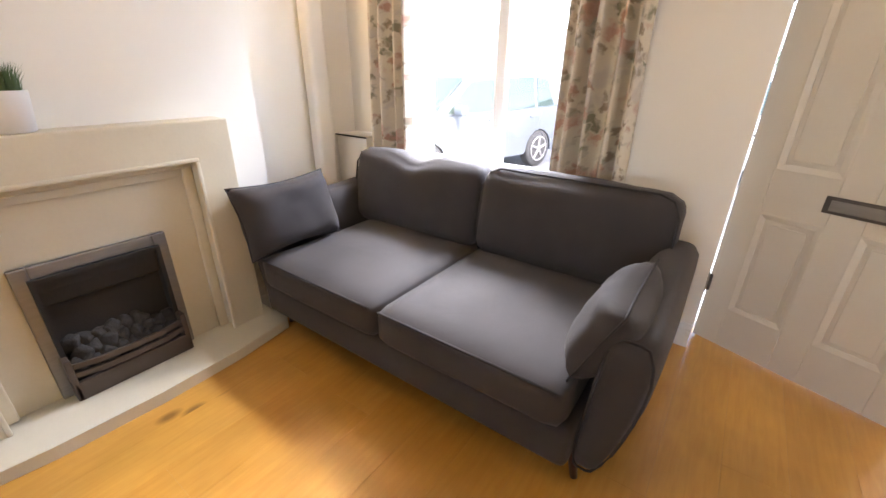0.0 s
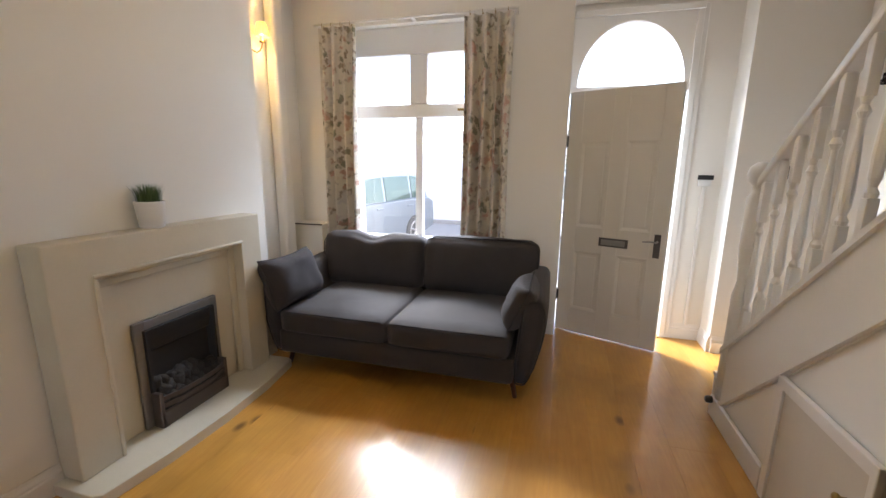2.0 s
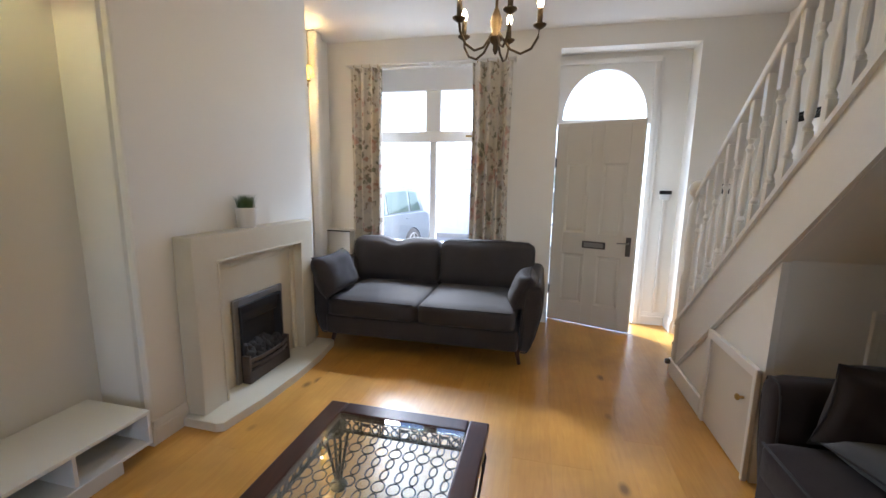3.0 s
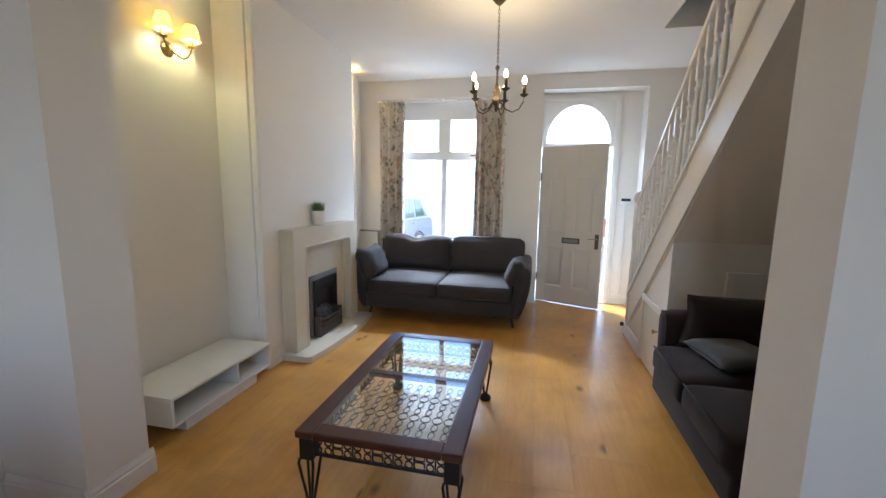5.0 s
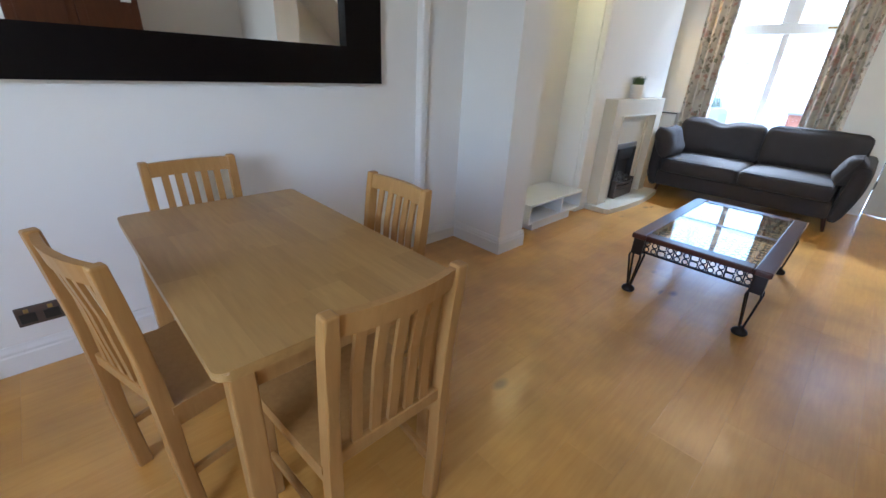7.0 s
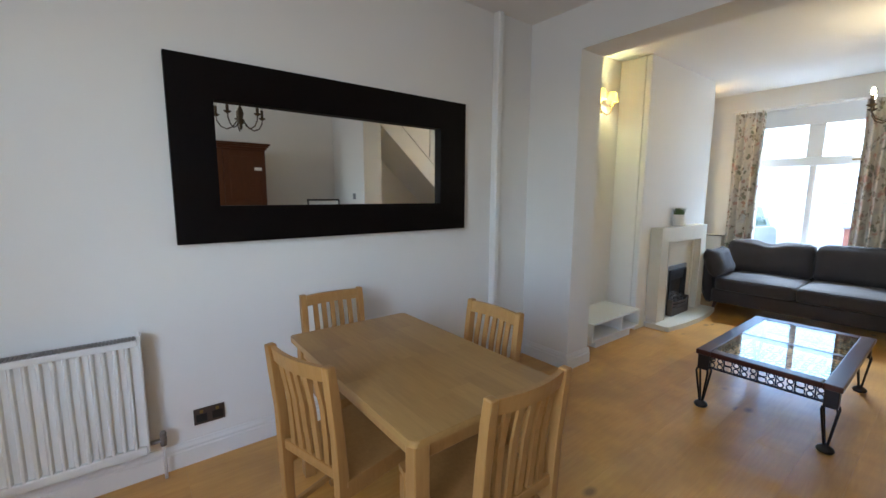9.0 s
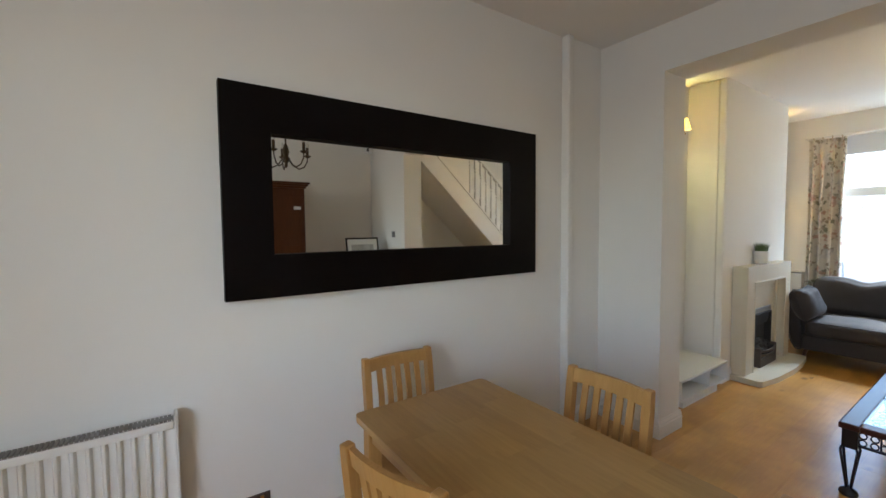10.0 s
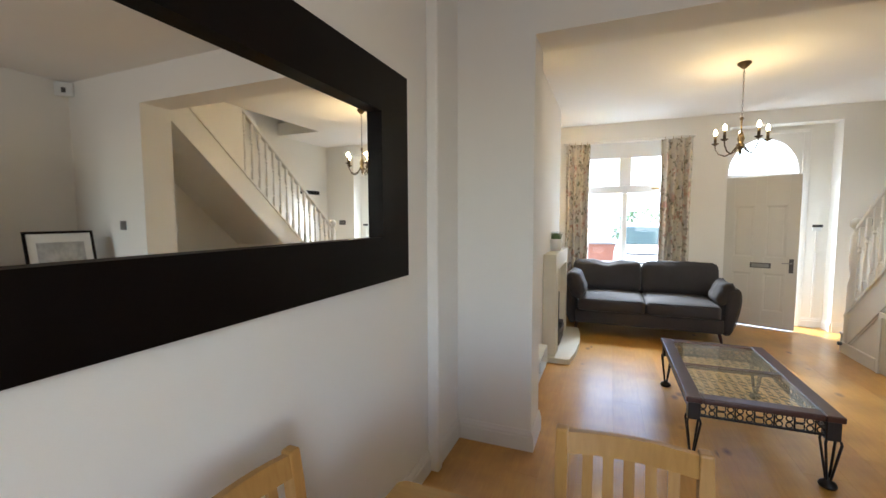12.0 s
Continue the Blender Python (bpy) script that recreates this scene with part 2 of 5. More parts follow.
IRON = surf("black_iron", (0.028, 0.024, 0.024), (0.045, 0.038, 0.036), 0.4, 0.7, scale=20, fine=200, bump=0.06)
SOOT = surf("black_firebox", (0.012, 0.012, 0.013), (0.022, 0.02, 0.02), 0.7, scale=12, fine=100, bump=0.1)
COALM = surf("ceramic_coal", (0.018, 0.017, 0.017), (0.05, 0.046, 0.044), 0.9, scale=18, fine=120, bump=0.4, rand=0.3)
BLACK = surf("black_brown_frame", (0.0035, 0.0022, 0.002), (0.006, 0.004, 0.0035), 0.5, scale=5, fine=120, bump=0.03, spec=0.1)
PLASTIC = surf("white_plastic", (0.8, 0.8, 0.78), (0.76, 0.76, 0.74), 0.35, scale=3, fine=40, bump=0.0)
BLACKP = surf("black_plastic", (0.015, 0.015, 0.016), (0.025, 0.025, 0.026), 0.4, scale=8, fine=90, bump=0.02)
LAM = surf("white_melamine", (0.80, 0.80, 0.77), (0.77, 0.77, 0.74), 0.35, scale=2, fine=50, bump=0.01)
RADW = surf("radiator_enamel", (0.80, 0.80, 0.76), (0.75, 0.75, 0.71), 0.35, scale=3, fine=60, bump=0.01)
CERAM = surf("white_ceramic", (0.82, 0.81, 0.79), (0.78, 0.77, 0.75), 0.3, scale=5, fine=60, bump=0.01)
SOIL = surf("potting_soil", (0.03, 0.02, 0.014), (0.05, 0.035, 0.025), 0.95, scale=40, fine=200, bump=0.4)
BLADE = surf("grass_blade", (0.05, 0.10, 0.03), (0.09, 0.15, 0.05), 0.6, scale=30, fine=90, bump=0.0)
PRINT = surf("grey_print", (0.62, 0.62, 0.60), (0.12, 0.12, 0.13), 0.5, scale=7, fine=30, bump=0.0)
PAPER = surf("paper", (0.75, 0.75, 0.73), (0.7, 0.7, 0.68), 0.7, scale=9, fine=90, bump=0.0)
CURT = floral("floral_curtain_cloth")
GLASS = clear("window_glass")
TGLASS = clear("table_glass", (0.93, 0.97, 0.97), 0.0, 0.12)
BULB = glow("lit_bulb", (1.0, 0.80, 0.52), 7.0)
UNLIT = surf("unlit_bulb_glass", (0.7, 0.68, 0.62), (0.66, 0.64, 0.58), 0.15, scale=9, fine=60, bump=0.0)
ASPHALT = surf("asphalt", (0.085, 0.085, 0.085), (0.12, 0.118, 0.115), 0.9, scale=3, fine=150, bump=0.3)
PAVING = surf("paving_slab", (0.30, 0.29, 0.27), (0.22, 0.21, 0.2), 0.9, scale=3, fine=90, bump=0.2, rand=0.5)
RENDER = surf("pale_render", (0.78, 0.75, 0.70), (0.70, 0.67, 0.62), 0.9, scale=2, fine=60, bump=0.15)
# pale base colour paints the reflected sky into the far panes
HPANE = surf("sky_pale_far_glass", (0.45, 0.48, 0.50), (0.55, 0.57, 0.6), 0.1, scale=1, fine=9, bump=0.0)
BRICK = surf("red_brick", (0.30, 0.12, 0.075), (0.22, 0.085, 0.055), 0.9, scale=5, fine=80, bump=0.3, rand=0.5)
MORTAR = surf("mortar", (0.35, 0.33, 0.30), (0.28, 0.26, 0.24), 0.95, scale=6, fine=120, bump=0.2)
# silver darkened in the paint so the car holds against the outdoor brightness
CARP = surf("dimmed_silver_car_paint", (0.13, 0.145, 0.16), (0.115, 0.13, 0.145), 0.3, 0.3, scale=2, fine=60, bump=0.0, coat=0.6)
CARW = surf("white_car_paint", (0.55, 0.56, 0.57), (0.5, 0.51, 0.52), 0.3, 0.0, scale=2, fine=60, bump=0.0, coat=0.6)
TYRE = surf("tyre_rubber", (0.02, 0.02, 0.02), (0.03, 0.03, 0.03), 0.85, scale=20, fine=200, bump=0.1)
DARKG = surf("car_glass", (0.02, 0.035, 0.03), (0.04, 0.06, 0.05), 0.05, scale=3, fine=30, bump=0.0)
LEAF = surf("hedge_leaf", (0.05, 0.11, 0.035), (0.09, 0.16, 0.06), 0.6, scale=20, fine=90, bump=0.05)
SLATE = surf("roof_slate", (0.08, 0.085, 0.095), (0.12, 0.12, 0.13), 0.7, scale=3, fine=40, bump=0.2)
TILES = surf("weathered_concrete_tile", (0.34, 0.31, 0.28), (0.27, 0.25, 0.23), 0.85, scale=3, fine=40, bump=0.2)
MIRR, _mn, _ml, _mp = nodes_of("mirror_silver")
_mp.inputs["Base Color"].default_value = (0.95, 0.94, 0.90, 1)
_mp.inputs["Metallic"].default_value, _mp.inputs["Roughness"].default_value = 1.0, 0.015


def shade_cloth():
    """Pleated lampshade cloth, lit through by the bulb inside it."""
    m, n, l, p = nodes_of("amber_shade_cloth")
    tr, mx = n.new("ShaderNodeBsdfTranslucent"), n.new("ShaderNodeMixShader")
    tr.inputs[0].default_value = (0.88, 0.75, 0.38, 1)
    p.inputs["Base Color"].default_value = (0.85, 0.78, 0.52, 1)
    p.inputs["Roughness"].default_value = 0.8
    mx.inputs[0].default_value = 0.55
    l.new(p.outputs[0], mx.inputs[1])
    l.new(tr.outputs[0], mx.inputs[2])
    l.new(mx.outputs[0], n["Material Output"].inputs[0])
    return m


SHADE = shade_cloth()

# ---------- builders ----------
def part(name, bm, mat, parent=None, label="", smooth=False, m=None):
    """Links a bmesh as one mesh object, under a thing or a part."""
    bmesh.ops.recalc_face_normals(bm, faces=bm.faces)
    me = bpy.data.meshes.new(name)
    bm.to_mesh(me)
    bm.free()
    if smooth:
        me.polygons.foreach_set("use_smooth", [True] * len(me.polygons))
    me.materials.append(mat)
    ob = new(name, me)
    if parent is not None:
        ob.parent = parent
    if m is not None:
        ob.matrix_basis = m
    if label:
        ob["label"] = label
    return ob


def thing(name, m, label, category, group=""):
    ob = new(name)
    ob.empty_display_size = 0.1
    ob.matrix_basis = m
    return tagged(ob, label, category, group)


def B(*boxes, bev=0.0, seg=2):
    """A bmesh of boxes (x0, y0, z0, x1, y1, z1), each with rounded edges."""
    out = bmesh.new()
    for x0, y0, z0, x1, y1, z1 in boxes:
        bm = bmesh.new()
        bmesh.ops.create_cube(bm, size=1)
        for v in bm.verts:
            v.co = Vector((x0 + (v.co.x + 0.5) * (x1 - x0), y0 + (v.co.y + 0.5) * (y1 - y0), z0 + (v.co.z + 0.5) * (z1 - z0)))
        if bev:
            bmesh.ops.bevel(bm, geom=bm.edges[:], offset=min(bev, 0.45 * min(abs(x1 - x0), abs(y1 - y0), abs(z1 - z0))), segments=seg, profile=0.5, affect="EDGES")
        merge(out, bm)
    return out


def merge(out, bm):
    me = bpy.data.meshes.new("tmp")
    bm.to_mesh(me)
    bm.free()
    out.from_mesh(me)
    bpy.data.meshes.remove(me)
    return out


def lathe(profile, seg=20, out=None, at=(0, 0, 0), turn=None):
    """Turned from (radius, z) pairs round z."""
    bm = bmesh.new()
    rings = []
    for r, z in profile:
        rings.append([bm.verts.new((r * math.cos(2 * math.pi * i / seg), r * math.sin(2 * math.pi * i / seg), z)) for i in range(seg)] if r > 1e-5 else [bm.verts.new((0, 0, z))])
    for a, b in zip(rings, rings[1:]):
        for i in range(seg):
            j = (i + 1) % seg
            f = [a[i % len(a)], a[j % len(a)], b[j % len(b)], b[i % len(b)]]
            f = list(dict.fromkeys(f))
            if len(f) > 2:
                bm.faces.new(f)
    for r in (rings[0], rings[-1]):
        if len(r) > 2:
            bm.faces.new(r)
    mt = Matrix.Translation(at) @ (turn.to_4x4() if turn is not None else Matrix())
    bmesh.ops.transform(bm, matrix=mt, verts=bm.verts)
    return merge(out, bm) if out is not None else bm


def rod(p, q, r0, r1=None, seg=10, out=None):
    p, q = Vector(p), Vector(q)
    r1 = r0 if r1 is None else r1
    turn = (q - p).to_track_quat("Z", "Y").to_matrix()
    return lathe([(0, 0), (r0, 0), (r1, (q - p).length), (0, (q - p).length)], seg, out, p, turn)


def tube(points, r, seg=8, out=None, closed=False):
    """A round bar along points; r a number or one per point."""
    bm = bmesh.new()
    pts = [Vector(p) for p in points]
    n = len(pts)
    rings = []
    for i, p in enumerate(pts):
        a, b = (pts[i - 1], pts[(i + 1) % n]) if closed or 0 < i < n - 1 else ((p, pts[1]) if i == 0 else (pts[-2], p))
        d = (b - a).normalized()
        u = d.cross(Vector((0, 0, 1)) if abs(d.z) < 0.95 else Vector((1, 0, 0))).normalized()
        w = d.cross(u)
        rr = r[i] if isinstance(r, (list, tuple)) else r
        rings.append([bm.verts.new(p + rr * (math.cos(2 * math.pi * k / seg) * u + math.sin(2 * math.pi * k / seg) * w)) for k in range(seg)])
    for i in range(n if closed else n - 1):
        a, b = rings[i], rings[(i + 1) % n]
        for k in range(seg):
            bm.faces.new((a[k], a[(k + 1) % seg], b[(k + 1) % seg], b[k]))
    if not closed:
        bm.faces.new(rings[0])
        bm.faces.new(rings[-1])
    return merge(out, bm) if out is not None else bm


def prism(poly, axis, a, b, out=None, bev=0.0):
    """A polygon of (u, v) pairs carried along an axis from a to b. axis x: (u, v) = (y, z); y: (x, z); z: (x, y)."""
    bm = bmesh.new()
    def place(u, v, w):
        return {"x": (w, u, v), "y": (u, w, v), "z": (u, v, w)}[axis]
    lo = [bm.verts.new(place(u, v, a)) for u, v in poly]
    hi = [bm.verts.new(place(u, v, b)) for u, v in poly]
    bm.faces.new(lo)
    bm.faces.new(hi)
    for i in range(len(poly)):
        j = (i + 1) % len(poly)
        bm.faces.new((lo[i], lo[j], hi[j], hi[i]))
    if bev:
        bmesh.ops.bevel(bm, geom=bm.edges[:], offset=bev, segments=2, profile=0.5, affect="EDGES")
    return merge(out, bm) if out is not None else bm


def soft(w, d, h, r, crown=(0, 0, 0.0), cuts=9, ripple=0.0, seed=0.0, dip=None):
    """A stuffed box, w x d x h with its foot at z = 0: rounded edges, swelling sides, slight creases. dip: (u, depth, width) of a dent in the top."""
    bm = bmesh.new()
    bmesh.ops.create_cube(bm, size=2)
    bmesh.ops.subdivide_edges(bm, edges=bm.edges[:], cuts=cuts, use_grid_fill=True)
    half = Vector((w / 2, d / 2, h / 2))
    for v in bm.verts:
        u = v.co.copy()
        p = Vector((u.x * half.x, u.y * half.y, u.z * half.z))
        inner = Vector([max(-half[i] + r, min(half[i] - r, p[i])) for i in range(3)])
        off = p - inner
        p = inner + (off.normalized() * r if off.length > 1e-6 else off)
        a, b, c = (1 - u.x ** 2), (1 - u.y ** 2), (1 - u.z ** 2)
        p += Vector((u.x * crown[0] * b * c, u.y * crown[1] * a * c, u.z * crown[2] * a * b))
        if ripple:
            q = noise.noise(Vector((p.x * 6 + seed, p.y * 6, p.z * 6))) + 0.5 * noise.noise(Vector((p.x * 15, p.y * 15 + seed, p.z * 15)))
            p += u.normalized() * ripple * q
        if dip and u.z > 0:
            p.z -= dip[1] * math.exp(-(((u.x - dip[0]) / dip[2]) ** 2)) * u.z
        v.co = p + Vector((0, 0, h / 2))
    return bm


def pillow(w, h, t, n=14, seed=0.0):
    """A knife-edged cushion standing in the xz plane, foot at z = 0, t thick in y."""
    bm = bmesh.new()
    front, back = {}, {}
    for i in range(n + 1):
        for k in range(n + 1):
            u, v = 2 * i / n - 1, 2 * k / n - 1
            pull = 1 - 0.15 * (1 - abs(u) ** 2) * abs(v) ** 6
            pull2 = 1 - 0.10 * (1 - abs(v) ** 2) * abs(u) ** 6
            x, z = u * w / 2 * pull2, h / 2 + v * h / 2 * pull
            nip = 1 - 0.03 * abs(u * v) ** 5
            x, z = x * nip, h / 2 + (z - h / 2) * nip
            y = t / 2 * (max(0.0, (1 - u ** 4)) * max(0.0, (1 - v ** 4))) ** 0.7
            y *= 1 + 0.16 * noise.noise(Vector((u * 2.3 + seed, v * 2.3, seed)))
            edge = i in (0, n) or k in (0, n)
            front[i, k] = bm.verts.new((x, -y, z))
            back[i, k] = front[i, k] if edge else bm.verts.new((x, y, z))
    for i in range(n):
        for k in range(n):
            bm.faces.new((front[i, k], front[i + 1, k], front[i + 1, k + 1], front[i, k + 1]))
            bm.faces.new((back[i, k], back[i, k + 1], back[i + 1, k + 1], back[i + 1, k]))
    return bm


def setting(name, bm, mat, label, category, smooth=False):
    return tagged(part(name, bm, mat, None, "", smooth), label, category, kind="structure")


# ---------- large structure ----------
H = 2.84          # ceiling
NIB, PIL = 0.515, 3.10   # opening between the rooms
EAST = 4.20
FY = 4.07         # inner face of the street wall
SY = -4.15        # south wall

setting("wall_west", B((-0.25, SY - 0.25, -0.1, 0, 4.42, 5.0)), WALL, "off-white painted party wall beside both rooms", "wall")
setting("wall_east", B((EAST, SY - 0.25, -0.1, EAST + 0.25, 4.42, 5.3)), WALL, "off-white painted wall beside the staircase", "wall")
setting("wall_north", B((0, FY, -0.1, 0.48, 4.42, 5.3), (0.48, FY, -0.1, 1.81, 4.42, 0.70), (0.48, FY, 2.57, 1.81, 4.42, 5.3), (1.81, FY, -0.1, 2.40, 4.42, 5.3),
        (3.58, FY, -0.1, EAST, 4.42, 5.3), (2.40, FY, 2.66, 3.58, 4.42, 5.3), (2.40, 4.30, 2.60, 3.58, 4.42, 2.66), (3.31, 4.30, -0.1, 3.58, 4.42, 2.60)), WALL,
        "off-white painted street wall with a window opening and a door recess", "wall")
setting("wall_south", B((0, SY - 0.25, -0.1, 1.7, SY, H), (3.2, SY - 0.25, -0.1, EAST, SY, H), (1.7, SY - 0.25, -0.1, 3.2, SY, 0.95), (1.7, SY - 0.25, 2.5, 3.2, SY, H)), WALL,
        "off-white painted unseen rear wall with the added window's opening", "wall")
setting("wall_divider", prism([(0, -0.1), (NIB, -0.1), (NIB, 2.53), (PIL, 2.53), (PIL, -0.1), (EAST, -0.1), (EAST, H), (0, H)], "y", 0, 0.288), WALL,
        "off-white painted dividing wall with a wide square opening", "wall")
setting("chimney_breast", prism([(0, 1.475), (0.262, 1.475), (0.268, 1.492), (0.288, 1.492), (0.294, 1.475), (0.322, 1.475), (0.33, 1.483), (0.33, 3.11), (0, 3.11)], "z", -0.1, H), WALL, "off-white painted chimney breast behind the fireplace", "wall")
setting("pipe_boxing", B((0, 3.66, 0, 0.10, 3.80, H), bev=0.03, seg=4), WALL, "off-white boxed-in corner of the window alcove", "trim")
setting("pipe_boxing", B((0, -0.425, 0, 0.068, -0.365, H), bev=0.012, seg=3), WALL, "slim white boxed pipe rising up the wall", "trim")
setting("wall_lining", B((0, -0.364, 0, 0.03, -0.001, H)), WALL, "off-white plaster lining between pipe and dividing wall", "wall")
setting("ceiling", B((0, 0.288, H, 3.36, FY, H + 0.2), (3.36, 2.83, H, EAST, FY, H + 0.2)), CEIL, "white painted living room ceiling, open over the stairs", "ceiling")
setting("ceiling", B((0, SY, H, EAST, 0, H + 0.2)), CEIL, "white painted dining room ceiling", "ceiling")
setting("wall_landing", B((3.26, 0.288, H + 0.2, 3.36, FY, 5.3), (3.36, FY - 0.1, H + 0.2, EAST, FY, 5.3), (3.36, 0, H + 0.2, EAST, 0.288, 5.3)), WALL, "off-white wall closing the stairwell above", "wall")
setting("ceiling", B((3.26, 0, 5.3, EAST, FY, 5.5)), CEIL, "white ceiling above the stairwell", "ceiling")
setting("roof", B((-0.3, SY - 0.3, 5.5, EAST + 0.3, 4.5, 5.7)), SLATE, "flat dark covering closing the house above", "roof")
setting("subfloor", B((-0.25, SY - 0.25, -0.3, EAST + 0.25, 4.42, -0.016)), MORTAR, "grey screed under the floorboards", "floor")


def skirting(x0, y0, x1, y1, side):
    """A moulded white skirting from one end to the other; side: which way it stands off the wall."""
    prof = [(0, 0), (0.018, 0), (0.018, 0.085), (0.013, 0.092), (0.014, 0.104), (0.008, 0.118), (0.005, 0.13), (0, 0.13)]
    if abs(x1 - x0) > abs(y1 - y0):
        bm = prism([(y0 + side * u, v) for u, v in prof], "x", x0, x1)
    else:
        bm = prism([(x0 + side * u, v) for u, v in prof], "y", y0, y1)
    setting("baseboard", bm, GLOSS, "white gloss moulded skirting board along the wall", "skirting board")


for run in ((0.001, SY, 0.001, -0.422, 1), (0.031, -0.364, 0.031, -0.001, 1), (0.05, -0.001, NIB, -0.001, -1), (NIB + 0.001, -0.018, NIB + 0.001, 0.306, 1), (0.001, 0.289, NIB, 0.289, 1),
            (0.001, 0.31, 0.001, 1.474, 1), (0.331, 1.475, 0.331, 1.686, 1), (0.02, 1.474, 0.349, 1.474, -1), (0.331, 2.90, 0.331, 3.11, 1), (0.001, 3.12, 0.001, 3.655, 1),
            (0.34, FY - 0.001, 2.40, FY - 0.001, -1), (3.585, FY - 0.001, EAST, FY - 0.001, -1), (3.32, 4.298, 3.56, 4.298, -1), (3.579, FY, 3.579, 4.28, -1),
            (EAST - 0.001, 3.2, EAST - 0.001, FY, -1), (EAST - 0.001, SY, EAST - 0.001, -0.02, -1), (PIL, -0.001, EAST, -0.001, -1), (PIL - 0.001, -0.018, PIL - 0.001, 0.306, -1), (0.02, SY + 0.001, EAST, SY + 0.001, 1)):
    skirting(*run)

# ---------- street window ----------
def street_window():
    w = tagged(new("window_1"), "white plastic four-pane window behind the sofa", "window", kind="structure")
    x0, x1, z0, z1, ya, yb = 0.48, 1.81, 0.70, 2.57, 4.15, 4.22
    part("window_frame", B((x0, ya, z0, x0 + 0.07, yb, z1), (x1 - 0.07, ya, z0, x1, yb, z1), (x0 + 0.07, ya, z0, x1 - 0.07, yb, z0 + 0.07), (x0 + 0.07, ya, 2.345, x1 - 0.07, yb, z1),
                           (x0 + 0.07, ya, 1.83, x1 - 0.07, yb, 1.94), bev=0.008), UPVC, w)
    part("mullion", B((1.065, ya + 0.004, 1.94, 1.23, yb - 0.004, 2.345), bev=0.01), UPVC, w)
    part("mullion", B((1.115, ya + 0.006, 0.77, 1.185, yb - 0.006, 1.83), bev=0.01), UPVC, w)
    part("window_sill", B((x0 - 0.02, 3.98, 0.672, x1 + 0.02, ya, 0.70), bev=0.008), GLOSS, w, "white painted inner sill")
    part("casement_handle", B((1.50, ya - 0.02, 1.875, 1.60, ya, 1.893), bev=0.004), BRASS, w)
    for a, b, c, d in ((0.55, 1.065, 1.94, 2.345), (1.23, 1.74, 1.94, 2.345), (0.55, 1.115, 0.77, 1.83), (1.185, 1.74, 0.77, 1.83)):
        pane = part("pane", B((a, 4.183, c, b, 4.187, d)), GLASS, w, "clear pane")
        pane.visible_shadow = False
    return w


street_window()


# unseen window, added to bring daylight into the dining room from behind
def rear_window():
    w = tagged(new("window_2"), "unseen white framed rear window added to light the dining room", "window", kind="structure")
    a, b, z0, z1, ya, yb = 1.7, 3.2, 0.95, 2.5, SY - 0.13, SY - 0.06
    part("window_frame", B((a, ya, z0, a + 0.07, yb, z1), (b - 0.07, ya, z0, b, yb, z1), (a + 0.07, ya, z0, b - 0.07, yb, z0 + 0.07), (a + 0.07, ya, z1 - 0.07, b - 0.07, yb, z1),
                           (2.41, ya + 0.005, z0 + 0.07, 2.49, yb - 0.005, z1 - 0.07), bev=0.008), UPVC, w)
    for c, d in ((a + 0.07, 2.41), (2.49, b - 0.07)):
        part("pane", B((c, SY - 0.097, z0 + 0.07, d, SY - 0.093, z1 - 0.07)), GLASS, w).visible_shadow = False


rear_window()

# ---------- front door, fanlight, recess ----------
def arch_points(cx, rx, z0, rz, n=24):
    return [(cx + rx * math.cos(math.pi * i / n), z0 + rz * math.sin(math.pi * i / n)) for i in range(n + 1)]


def door_frame():
    f = tagged(new("door_frame"), "white painted front door frame with an arched fanlight", "door frame", kind="structure")
    part("jamb", B((2.40, 4.262, 0, 2.407, 4.36, 2.60), (3.265, 4.26, 0, 3.31, 4.36, 2.60), bev=0.004), GLOSS, f)
    part("transom", B((2.407, 4.262, 2.00, 3.265, 4.358, 2.045), bev=0.004), GLOSS, f)
    arch = arch_points(2.843, 0.385, 2.055, 0.46)
    poly = [(2.407, 2.045), (2.407, 2.60), (3.265, 2.60), (3.265, 2.045), (arch[0][0], 2.045)] + arch + [(arch[-1][0], 2.045)]
    part("fanlight_panel", prism(poly, "y", 4.275, 4.33), GLOSS, f)
    part("architrave", B((3.3105, 4.272, 0.0, 3.345, 4.299, 2.60), bev=0.005), GLOSS, f)
    part("architrave", B((2.402, 4.240, 2.555, 3.31, 4.2595, 2.60), bev=0.005), GLOSS, f)
    pane = part("pane", prism([(arch[0][0], 2.045)] + arch + [(arch[-1][0], 2.045)], "y", 4.303, 4.307), GLASS, f, "half-round fanlight glass")
    pane.visible_shadow = False
    part("threshold", B((2.425, 4.24, -0.016, 3.265, 4.42, 0.012), bev=0.004), BRASS, f, "worn metal threshold")


door_frame()


